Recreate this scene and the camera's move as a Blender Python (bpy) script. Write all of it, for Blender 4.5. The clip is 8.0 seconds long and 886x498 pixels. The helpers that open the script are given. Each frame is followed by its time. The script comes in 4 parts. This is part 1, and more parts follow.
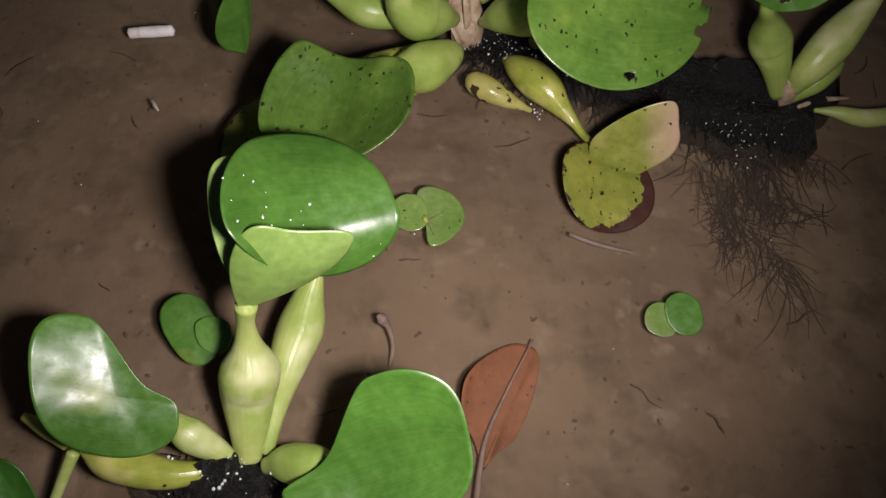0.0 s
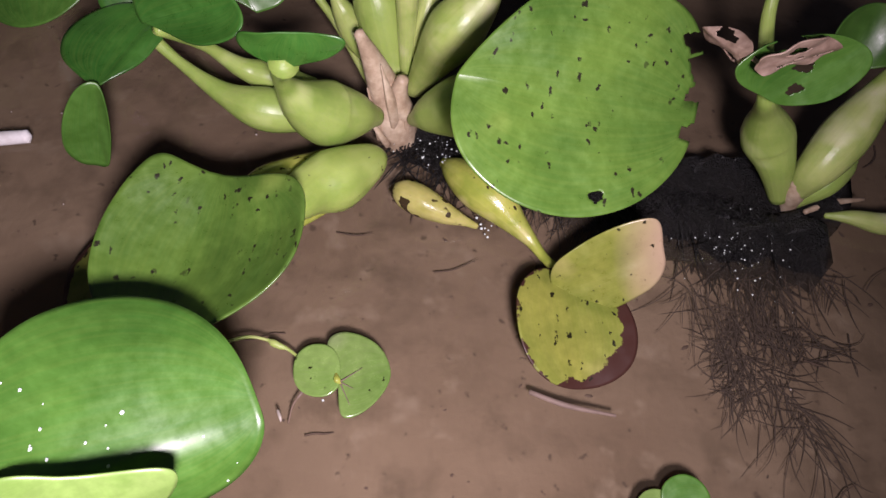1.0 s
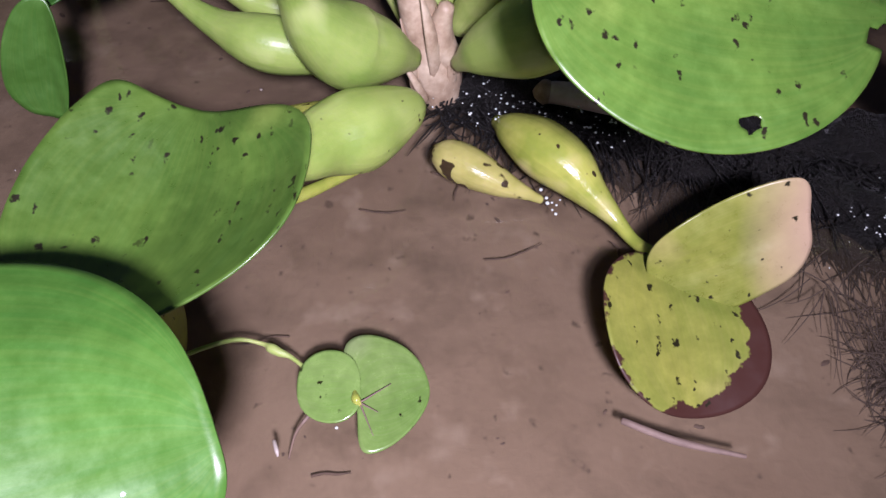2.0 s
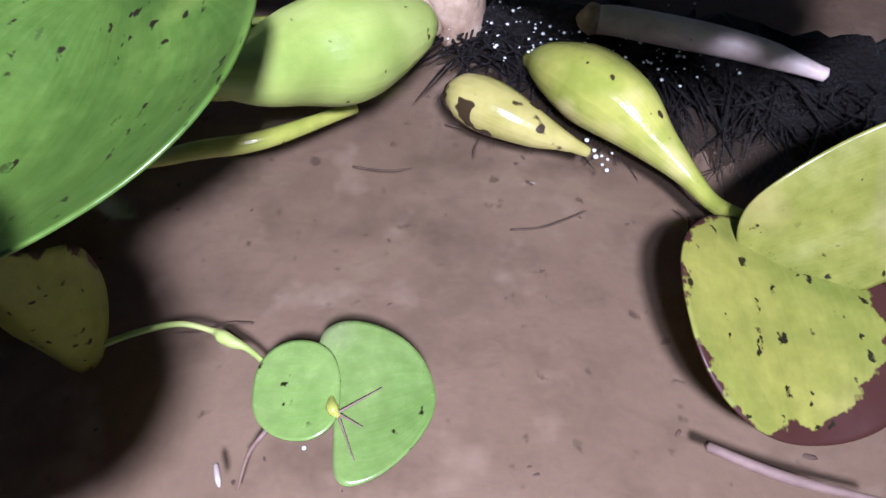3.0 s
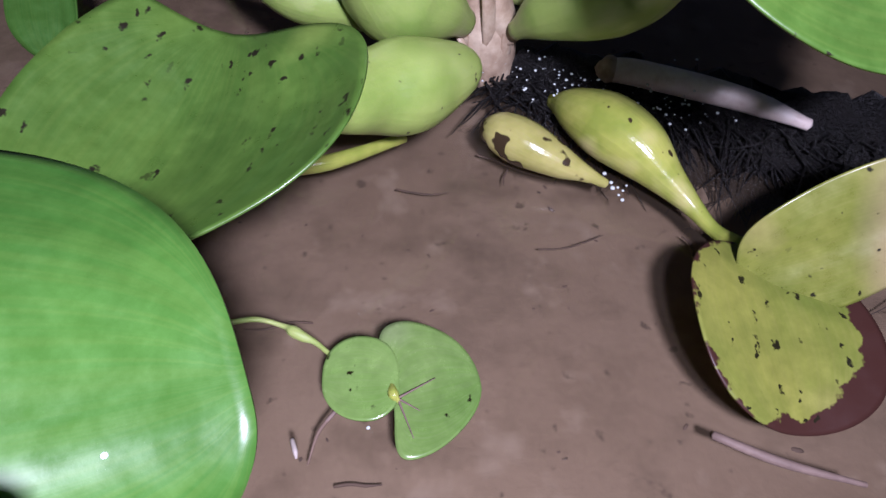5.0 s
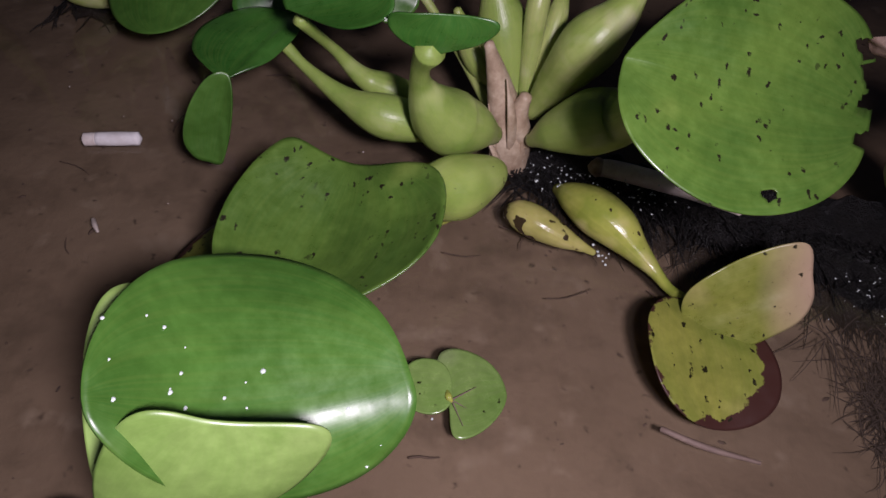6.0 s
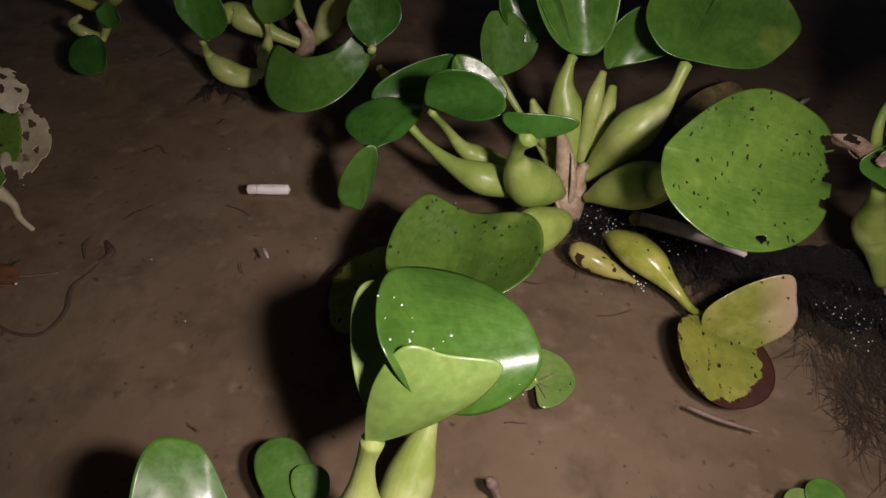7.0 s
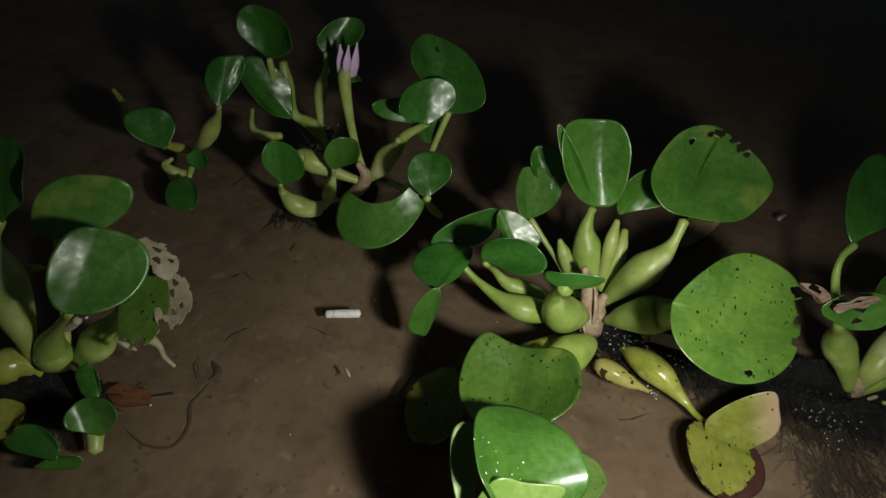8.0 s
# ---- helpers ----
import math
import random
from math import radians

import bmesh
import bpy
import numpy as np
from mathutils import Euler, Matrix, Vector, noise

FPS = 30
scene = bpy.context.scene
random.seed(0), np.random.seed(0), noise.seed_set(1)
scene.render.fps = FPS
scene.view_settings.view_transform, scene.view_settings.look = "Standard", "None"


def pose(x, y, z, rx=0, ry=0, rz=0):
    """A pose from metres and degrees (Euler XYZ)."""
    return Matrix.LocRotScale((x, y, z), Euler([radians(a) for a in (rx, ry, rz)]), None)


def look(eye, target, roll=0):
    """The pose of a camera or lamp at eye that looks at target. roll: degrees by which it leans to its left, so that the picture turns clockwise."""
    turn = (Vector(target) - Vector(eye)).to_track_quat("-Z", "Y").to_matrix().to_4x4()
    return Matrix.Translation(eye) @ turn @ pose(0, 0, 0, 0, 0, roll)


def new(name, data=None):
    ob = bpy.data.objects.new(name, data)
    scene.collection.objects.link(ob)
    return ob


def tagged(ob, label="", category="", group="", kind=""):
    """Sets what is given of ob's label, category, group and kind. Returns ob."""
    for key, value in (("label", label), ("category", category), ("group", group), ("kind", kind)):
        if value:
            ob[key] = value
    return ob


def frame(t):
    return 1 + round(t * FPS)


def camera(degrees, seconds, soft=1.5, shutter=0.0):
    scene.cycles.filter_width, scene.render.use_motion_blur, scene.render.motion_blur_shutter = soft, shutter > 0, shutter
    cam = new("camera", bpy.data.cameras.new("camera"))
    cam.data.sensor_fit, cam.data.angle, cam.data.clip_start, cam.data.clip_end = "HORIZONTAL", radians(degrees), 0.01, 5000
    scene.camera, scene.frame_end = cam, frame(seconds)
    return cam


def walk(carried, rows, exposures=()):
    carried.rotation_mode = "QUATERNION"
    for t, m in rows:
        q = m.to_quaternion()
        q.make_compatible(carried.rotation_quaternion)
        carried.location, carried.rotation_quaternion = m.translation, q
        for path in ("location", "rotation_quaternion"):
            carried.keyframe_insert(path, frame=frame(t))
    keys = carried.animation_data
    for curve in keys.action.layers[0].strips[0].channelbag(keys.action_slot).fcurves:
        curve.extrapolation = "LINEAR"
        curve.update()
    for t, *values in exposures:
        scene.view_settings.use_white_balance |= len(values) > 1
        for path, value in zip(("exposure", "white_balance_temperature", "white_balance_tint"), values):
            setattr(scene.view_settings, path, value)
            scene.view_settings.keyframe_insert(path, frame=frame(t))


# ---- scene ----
cam = camera(68.0, 8.0, soft=1.5)
PATH = [
    (0, (-0.001, 0.021, 0.338), (0.056, 0.909, -1.453), 5.6),
    (0.5, (0.015, 0.046, 0.321), (0.122, 1.031, -1.416), 6.5),
    (1, (0.028, 0.099, 0.278), (0.139, 1.172, -1.406), 5.9),
    (1.5, (0.022, 0.115, 0.236), (0.104, 1.246, -1.411), 5.0),
    (1.7, (0.022, 0.12, 0.223), (0.083, 1.241, -1.432), 4.0),
    (3, (0.025, 0.15, 0.147), (-0.01, 1.301, -1.488), 0.7),
    (3.5, (0.027, 0.157, 0.135), (-0.005, 1.355, -1.466), 1.0),
    (4, (0.02, 0.168, 0.147), (0.011, 1.287, -1.511), 2.0),
    (4.2, (0.016, 0.168, 0.149), (0.002, 1.294, -1.503), 1.9),
    (5.3, (0.004, 0.117, 0.187), (0.032, 1.369, -1.371), 5.3),
    (5.5, (0.001, 0.114, 0.21), (0.017, 1.363, -1.351), 4.9),
    (6, (-0.009, 0.081, 0.24), (-0.005, 1.377, -1.282), 5.1),
    (6.5, (-0.031, 0.033, 0.27), (-0.07, 1.379, -1.208), 4.8),
    (7, (-0.052, -0.003, 0.31), (-0.092, 1.4, -1.114), 5.1),
    (7.5, (-0.09, -0.029, 0.355), (-0.076, 1.434, -1.009), 6.0),
    (8, (-0.099, -0.036, 0.42), (-0.132, 1.46, -0.908), 4.5),
]
EXPOSURES = [(0.0, -0.25, 6500, 24), (0.5, 0.0, 6500, 30), (1.0, 0.35, 6200, 37), (1.5, 0.4, 5900, 40), (3.0, 1.0, 5200, 36), (3.5, 1.0, 5150, 36), (4.2, 0.95, 5200, 36), (5.5, -0.05, 5500, 38), (6.0, -0.45, 6000, 38), (6.5, -0.7, 6300, 35), (7.0, -0.4, 6800, 28), (7.5, -0.1, 6900, 18), (8.0, -0.3, 6600, 4)]
walk(cam, [(t, look(eye, target, roll)) for t, eye, target, roll in PATH], exposures=EXPOSURES)

NIGHT = bpy.data.worlds.new("night")
scene.world = NIGHT
NIGHT.use_nodes = True
NIGHT.node_tree.nodes["Background"].inputs["Color"].default_value = (0.55, 0.65, 0.8, 1)
NIGHT.node_tree.nodes["Background"].inputs["Strength"].default_value = 0.03

# the one light of the night: a small hand torch held above the water
torch = bpy.data.lights.new("torch", "SPOT")
torch.energy, torch.shadow_soft_size, torch.spot_size, torch.spot_blend = 8.0, 0.018, radians(112), 1.0
torch.color = (1.0, 0.97, 0.9)
torch_ob = new("torch", torch)
torch_ob.matrix_world = look((0.055, 0.02, 0.315), (-0.04, 0.26, 0.0))


# ---- materials ----
def material(name):
    m = bpy.data.materials.new(name)
    m.use_nodes = True
    t = m.node_tree
    t.nodes.clear()
    out = t.nodes.new("ShaderNodeOutputMaterial")
    b = t.nodes.new("ShaderNodeBsdfPrincipled")
    t.links.new(b.outputs[0], out.inputs["Surface"])
    return m, t, b, out


def node(t, kind, **kw):
    n = t.nodes.new(kind)
    for k, v in kw.items():
        n.inputs[k.replace("_", " ")].default_value = v
    return n


def noise_tex(t, vec, scale, detail=4.0, rough=0.6):
    n = node(t, "ShaderNodeTexNoise", Scale=scale, Detail=detail, Roughness=rough)
    t.links.new(vec, n.inputs["Vector"])
    return n.outputs["Fac"]


def ramp(t, fac, stops):
    n = t.nodes.new("ShaderNodeValToRGB")
    e = n.color_ramp.elements
    e[0].position, e[0].color = stops[0][0], (*stops[0][1], 1)
    e[1].position, e[1].color = stops[-1][0], (*stops[-1][1], 1)
    for p, c in stops[1:-1]:
        k = e.new(p)
        k.color = (*c, 1)
    t.links.new(fac, n.inputs["Fac"])
    return n.outputs["Color"]


def mix(t, fac, a, b, kind="MIX"):
    n = t.nodes.new("ShaderNodeMix")
    n.data_type, n.blend_type = "RGBA", kind
    for sock, v in ((n.inputs[0], fac), (n.inputs[6], a), (n.inputs[7], b)):
        if isinstance(v, bpy.types.NodeSocket):
            t.links.new(v, sock)
        elif isinstance(v, (int, float)):
            sock.default_value = v
        else:
            sock.default_value = (*v, 1)
    return n.outputs[2]


def mask(t, fac, lo, hi):
    n = t.nodes.new("ShaderNodeMapRange")
    n.inputs["From Min"].default_value, n.inputs["From Max"].default_value = lo, hi
    t.links.new(fac, n.inputs["Value"])
    return n.outputs["Result"]


def bump(t, b, height, strength, distance, normal=None):
    n = node(t, "ShaderNodeBump", Strength=strength, Distance=distance)
    t.links.new(height, n.inputs["Height"])
    if normal:
        t.links.new(normal, n.inputs["Normal"])
    t.links.new(n.outputs["Normal"], b.inputs["Normal"])


def scaled(t, vec, s):
    n = t.nodes.new("ShaderNodeMapping")
    n.inputs["Scale"].default_value = s
    t.links.new(vec, n.inputs["Vector"])
    return n.outputs["Vector"]


def shifted(t, vec):
    """Coordinates moved by a random amount for each object, so that no two leaves share a pattern."""
    info = t.nodes.new("ShaderNodeObjectInfo")
    add = t.nodes.new("ShaderNodeVectorMath")
    add.operation = "MULTIPLY_ADD"
    add.inputs[1].default_value = (1, 1, 1)
    mul = t.nodes.new("ShaderNodeMath")
    mul.operation = "MULTIPLY"
    mul.inputs[1].default_value = 13.0
    t.links.new(info.outputs["Random"], mul.inputs[0])
    t.links.new(vec, add.inputs[0])
    t.links.new(mul.outputs[0], add.inputs[2])
    return add.outputs[0], info.outputs["Random"]


def leaf_material(name, light, dark, pale=(0.32, 0.42, 0.08), pale_at=0.62, spots=0.0, brown=None, rough=0.32, edge=None, shine=0.75, tip=None):
    m, t, b, out = material(name)
    co = t.nodes.new("ShaderNodeTexCoord")
    obj, rnd = shifted(t, co.outputs["Object"])
    uv = co.outputs["UV"]
    broad = noise_tex(t, obj, 28, 3)
    fine = noise_tex(t, obj, 220, 5)
    veins = noise_tex(t, scaled(t, uv, (55, 1.6, 1)), 1.0, 2, 0.5)
    col = ramp(t, broad, [(0.3, dark), (0.68, light)])
    col = mix(t, mask(t, veins, 0.42, 0.62), col, mix(t, 0.08, col, pale))
    col = mix(t, mask(t, noise_tex(t, obj, 17, 2), pale_at, pale_at + 0.16), col, pale)
    col = mix(t, mask(t, fine, 0.35, 0.75), mix(t, 0.25, col, (0.01, 0.03, 0.005)), col)
    hsv = t.nodes.new("ShaderNodeHueSaturation")
    t.links.new(col, hsv.inputs["Color"])
    var = t.nodes.new("ShaderNodeMapRange")
    var.inputs["To Min"].default_value, var.inputs["To Max"].default_value = 0.85, 1.15
    t.links.new(rnd, var.inputs["Value"])
    t.links.new(var.outputs["Result"], hsv.inputs["Value"])
    col = hsv.outputs["Color"]
    if tip:
        sep = t.nodes.new("ShaderNodeSeparateXYZ")
        t.links.new(uv, sep.inputs[0])
        col = mix(t, mask(t, sep.outputs["Y"], 0.55, 1.05), col, tip)
    if edge:
        at = t.nodes.new("ShaderNodeAttribute")
        at.attribute_name = "rim"
        wob = t.nodes.new("ShaderNodeMath")
        wob.operation = "MULTIPLY_ADD"
        t.links.new(noise_tex(t, obj, 130, 3), wob.inputs[0])
        wob.inputs[1].default_value = 0.45
        t.links.new(at.outputs["Fac"], wob.inputs[2])
        col = mix(t, mask(t, wob.outputs[0], edge[1], edge[1] + 0.03), col, edge[0])
    if spots:
        vor = node(t, "ShaderNodeTexVoronoi", Scale=275.0)
        jig = node(t, "ShaderNodeTexNoise", Scale=420.0, Detail=2.0)
        t.links.new(obj, jig.inputs["Vector"])
        shake = t.nodes.new("ShaderNodeVectorMath")
        shake.operation = "MULTIPLY_ADD"
        shake.inputs[1].default_value = (0.003, 0.0052, 0.003)
        t.links.new(jig.outputs["Color"], shake.inputs[0])
        t.links.new(scaled(t, obj, (1, 0.7, 1)), shake.inputs[2])
        t.links.new(shake.outputs[0], vor.inputs["Vector"])
        chosen = mask(t, vor.outputs["Color"], 0.74 - spots * 0.25, 0.76 - spots * 0.25)
        size = t.nodes.new("ShaderNodeMath")
        size.operation = "MULTIPLY_ADD"
        t.links.new(noise_tex(t, obj, 90, 3), size.inputs[0])
        size.inputs[1].default_value = 0.5
        t.links.new(vor.outputs["Distance"], size.inputs[2])
        near = mask(t, size.outputs[0], 0.52, 0.40)
        both = t.nodes.new("ShaderNodeMath")
        both.operation = "MULTIPLY"
        t.links.new(chosen, both.inputs[0])
        t.links.new(near, both.inputs[1])
        col = mix(t, both.outputs[0], col, (0.018, 0.016, 0.006))
    if brown:
        col = mix(t, mask(t, noise_tex(t, obj, 45, 4), brown[1], brown[1] + 0.08), col, brown[0])
    t.links.new(col, b.inputs["Base Color"])
    t.links.new(ramp(t, fine, [(0.3, (rough - 0.06,) * 3), (0.7, (rough + 0.12,) * 3)]), b.inputs["Roughness"])
    b.inputs["Specular IOR Level"].default_value = shine
    swell = node(t, "ShaderNodeBump", Strength=0.5, Distance=0.006)
    t.links.new(noise_tex(t, obj, 34, 2, 0.4), swell.inputs["Height"])
    bump(t, b, mix(t, 0.75, veins, fine), 0.10, 0.0005, swell.outputs["Normal"])
    thin = t.nodes.new("ShaderNodeBsdfTranslucent")
    t.links.new(col, thin.inputs["Color"])
    both = t.nodes.new("ShaderNodeMixShader")
    both.inputs[0].default_value = 0.18
    t.links.new(b.outputs[0], both.inputs[1])
    t.links.new(thin.outputs[0], both.inputs[2])
    t.links.new(both.outputs[0], out.inputs["Surface"])
    return m


def stalk_material(name, light, dark, tip, spots=0.0, rough=0.38):
    m, t, b, out = material(name)
    co = t.nodes.new("ShaderNodeTexCoord")
    obj, rnd = shifted(t, co.outputs["Object"])
    lines = noise_tex(t, scaled(t, co.outputs["UV"], (1.2, 26, 1)), 1.0, 2, 0.5)
    broad = noise_tex(t, obj, 60, 3)
    fine = noise_tex(t, obj, 400, 4)
    col = ramp(t, broad, [(0.34, dark), (0.6, light)])
    col = mix(t, mask(t, lines, 0.35, 0.75), mix(t, 0.3, col, dark), col)
    col = mix(t, mask(t, noise_tex(t, obj, 38, 2), 0.56, 0.75), col, tip)
    if spots:
        col = mix(t, mask(t, noise_tex(t, obj, 190 if spots < 1 else 110, 2, 0.45), 0.76 - spots * 0.1, 0.79 - spots * 0.1), col, (0.045, 0.03, 0.014))
    t.links.new(col, b.inputs["Base Color"])
    b.inputs["Roughness"].default_value = rough
    b.inputs["Subsurface Weight"].default_value = 0.12
    b.inputs["Subsurface Radius"].default_value = (0.5, 0.8, 0.2)
    b.inputs["Subsurface Scale"].default_value = 0.004
    bump(t, b, mix(t, 0.4, lines, fine), 0.4, 0.0010)
    return m


def plain_material(name, stops, scale, rough, fine=300.0, height=0.0006, strength=0.4, stretch=None):
    m, t, b, out = material(name)
    co = t.nodes.new("ShaderNodeTexCoord")
    obj, rnd = shifted(t, co.outputs["Object"])
    vec = scaled(t, obj, stretch) if stretch else obj
    f = noise_tex(t, vec, fine, 5)
    col = mix(t, 0.35, ramp(t, noise_tex(t, vec, scale, 4), stops), ramp(t, f, stops))
    t.links.new(col, b.inputs["Base Color"])
    b.inputs["Roughness"].default_value = rough
    bump(t, b, f, strength, height)
    return m


GREEN = leaf_material("leaf green", (0.098, 0.27, 0.034), (0.047, 0.16, 0.017), rough=0.34, shine=1.0)
DEEP = leaf_material("leaf deep green", (0.050, 0.21, 0.026), (0.024, 0.12, 0.013), pale_at=0.7, rough=0.3)
SPOTTED = leaf_material("leaf green with dark spots", (0.14, 0.27, 0.036), (0.066, 0.165, 0.02), spots=0.6, rough=0.32, pale_at=0.66, shine=1.0)
YELLOW = leaf_material("leaf turning yellow", (0.33, 0.34, 0.06), (0.17, 0.22, 0.03), pale=(0.45, 0.38, 0.14), spots=0.9, rough=0.4, shine=0.25,
                       edge=((0.06, 0.024, 0.018), 1.20))
PINKISH = leaf_material("leaf fading to pink", (0.34, 0.35, 0.06), (0.19, 0.235, 0.03), pale=(0.50, 0.42, 0.17), pale_at=0.55, spots=0.6, rough=0.3, tip=(0.55, 0.38, 0.27))
UNDER = leaf_material("leaf pale underside", (0.31, 0.48, 0.12), (0.22, 0.39, 0.075), pale=(0.42, 0.54, 0.19), pale_at=0.55, rough=0.35)
LACE = leaf_material("leaf eaten to a net", (0.62, 0.54, 0.38), (0.42, 0.36, 0.22), pale=(0.75, 0.68, 0.52), pale_at=0.5, brown=((0.16, 0.12, 0.06), 0.6), rough=0.7, shine=0.2)
SUNKEN = leaf_material("sunken brown leaf", (0.30, 0.115, 0.06), (0.20, 0.075, 0.04), pale=(0.34, 0.16, 0.09), spots=0.35, rough=0.6, shine=0.1)
STALK = stalk_material("stalk yellow green", (0.42, 0.48, 0.16), (0.27, 0.37, 0.08), (0.56, 0.58, 0.31))
BULB = stalk_material("swollen stalk green", (0.31, 0.41, 0.10), (0.21, 0.32, 0.06), (0.44, 0.52, 0.19))
BULB_SPOT = stalk_material("swollen stalk with spots", (0.31, 0.40, 0.09), (0.22, 0.32, 0.06), (0.36, 0.46, 0.12), spots=0.45)
STALK_YELLOW = stalk_material("stalk turning yellow", (0.42, 0.43, 0.09), (0.25, 0.30, 0.045), (0.55, 0.5, 0.2), spots=0.6, rough=0.22)
STALK_ROT = stalk_material("stalk with rotten patches", (0.46, 0.42, 0.14), (0.3, 0.29, 0.07), (0.55, 0.46, 0.22), spots=2.3, rough=0.25)
CROWN = plain_material("crown sheath", [(0.3, (0.2, 0.13, 0.08)), (0.5, (0.42, 0.31, 0.21)), (0.7, (0.62, 0.52, 0.38))], 70, 0.5)
ROOT = plain_material("wet black root", [(0.35, (0.004, 0.004, 0.004)), (0.7, (0.013, 0.011, 0.010))], 90, 0.38, 700, 0.003, 1.0)
ROOT_BROWN = plain_material("brown root hair", [(0.35, (0.032, 0.023, 0.018)), (0.7, (0.062, 0.043, 0.034))], 90, 0.8)
PEELED = plain_material("peeled pale stem", [(0.3, (0.5, 0.38, 0.33)), (0.5, (0.72, 0.62, 0.56)), (0.75, (0.8, 0.74, 0.7))], 60, 0.35, stretch=(1, 1, 1))
PAPER = plain_material("wet white paper", [(0.3, (0.66, 0.62, 0.6)), (0.7, (0.85, 0.84, 0.84))], 120, 0.6)
FILTER = plain_material("filter end", [(0.3, (0.55, 0.47, 0.42)), (0.7, (0.75, 0.70, 0.66))], 150, 0.8)
TORN = plain_material("torn dead leaf", [(0.3, (0.12, 0.075, 0.05)), (0.5, (0.30, 0.20, 0.15)), (0.72, (0.48, 0.36, 0.29))], 90, 0.6)
WITHERED = plain_material("withered olive leaf", [(0.3, (0.10, 0.08, 0.03)), (0.5, (0.22, 0.17, 0.07)), (0.72, (0.36, 0.29, 0.15))], 90, 0.5)
TWIG = plain_material("grey brown twig", [(0.3, (0.12, 0.08, 0.065)), (0.7, (0.24, 0.17, 0.135))], 120, 0.7)
PETAL = plain_material("lilac petal", [(0.3, (0.55, 0.38, 0.62)), (0.7, (0.75, 0.58, 0.78))], 120, 0.5)
SPECK = plain_material("bits of mud and plant", [(0.3, (0.03, 0.02, 0.015)), (0.7, (0.11, 0.07, 0.05))], 200, 0.8)
PALE_BIT = plain_material("pale bits", [(0.3, (0.3, 0.24, 0.2)), (0.7, (0.5, 0.44, 0.39))], 200, 0.6)

# pale glossy bead: water drops on leaves, and painted glints on wet roots
BEAD, _t, _b, _o = material("pale bead for drops and glints")
_b.inputs["Base Color"].default_value = (0.62, 0.68, 0.66, 1)
_b.inputs["Roughness"].default_value = 0.08
_b.inputs["Coat Weight"].default_value = 1.0
_b.inputs["Coat Roughness"].default_value = 0.12


def mud_material():
    m, t, b, out = material("mud under shallow water")
    co = t.nodes.new("ShaderNodeTexCoord")
    obj = co.outputs["Object"]
    col = ramp(t, noise_tex(t, obj, 9, 4), [(0.32, (0.150, 0.108, 0.072)), (0.68, (0.212, 0.160, 0.109))])
    col = mix(t, mask(t, noise_tex(t, obj, 34, 4), 0.48, 0.72), col, (0.105, 0.077, 0.051))
    col = mix(t, mask(t, noise_tex(t, obj, 55, 3, 0.5), 0.60, 0.74), col, (0.230, 0.180, 0.128))
    col = mix(t, mask(t, noise_tex(t, obj, 150, 3, 0.5), 0.66, 0.73), col, (0.085, 0.063, 0.044))
    col = mix(t, mask(t, noise_tex(t, obj, 700, 2), 0.3, 0.8), mix(t, 0.12, col, (0.05, 0.03, 0.02)), col)
    t.links.new(col, b.inputs["Base Color"])
    b.inputs["Roughness"].default_value = 0.95
    b.inputs["Specular IOR Level"].default_value = 0.1
    bump(t, b, noise_tex(t, obj, 60, 5), 0.35, 0.004)
    return m


def water_material():
    m, t, b, out = material("clear shallow water")
    t.nodes.remove(b)
    co = t.nodes.new("ShaderNodeTexCoord")
    clear = node(t, "ShaderNodeBsdfTransparent", Color=(0.95, 0.91, 0.86, 1))
    gloss = node(t, "ShaderNodeBsdfGlossy", Roughness=0.03)
    fres = node(t, "ShaderNodeFresnel", IOR=1.33)
    bp = node(t, "ShaderNodeBump", Strength=0.12, Distance=0.002)
    t.links.new(noise_tex(t, co.outputs["Object"], 45, 2), bp.inputs["Height"])
    t.links.new(bp.outputs["Normal"], gloss.inputs["Normal"])
    t.links.new(bp.outputs["Normal"], fres.inputs["Normal"])
    mx = t.nodes.new("ShaderNodeMixShader")
    t.links.new(fres.outputs[0], mx.inputs[0])
    t.links.new(clear.outputs[0], mx.inputs[1])
    t.links.new(gloss.outputs[0], mx.inputs[2])
    silt = node(t, "ShaderNodeBsdfDiffuse", Color=(0.19, 0.143, 0.098, 1))
    cloud = t.nodes.new("ShaderNodeMixShader")
    t.links.new(ramp(t, noise_tex(t, co.outputs["Object"], 11, 3), [(0.3, (0.06,) * 3), (0.7, (0.18,) * 3)]), cloud.inputs[0])
    t.links.new(clear.outputs[0], cloud.inputs[1])
    t.links.new(silt.outputs[0], cloud.inputs[2])
    t.links.new(cloud.outputs[0], mx.inputs[1])
    t.links.new(mx.outputs[0], out.inputs["Surface"])
    return m


MUD, WATER = mud_material(), water_material()


# ---- builders ----
def mesh_object(name, verts, faces, mat, uvs=None, rim=None, smooth=True):
    me = bpy.data.meshes.new(name)
    me.from_pydata([tuple(map(float, v)) for v in verts], [], faces)
    me.materials.append(mat)
    if smooth:
        me.polygons.foreach_set("use_smooth", [True] * len(me.polygons))
    if uvs is not None:
        layer = me.uv_layers.new(name="UVMap")
        idx = np.zeros(len(me.loops), dtype=np.int32)
        me.loops.foreach_get("vertex_index", idx)
        layer.data.foreach_set("uv", np.asarray(uvs, dtype=np.float32)[idx].ravel())
    if rim is not None:
        me.attributes.new("rim", "FLOAT", "POINT").data.foreach_set("value", np.asarray(rim, dtype=np.float32))
    me.update()
    return new(name, me)


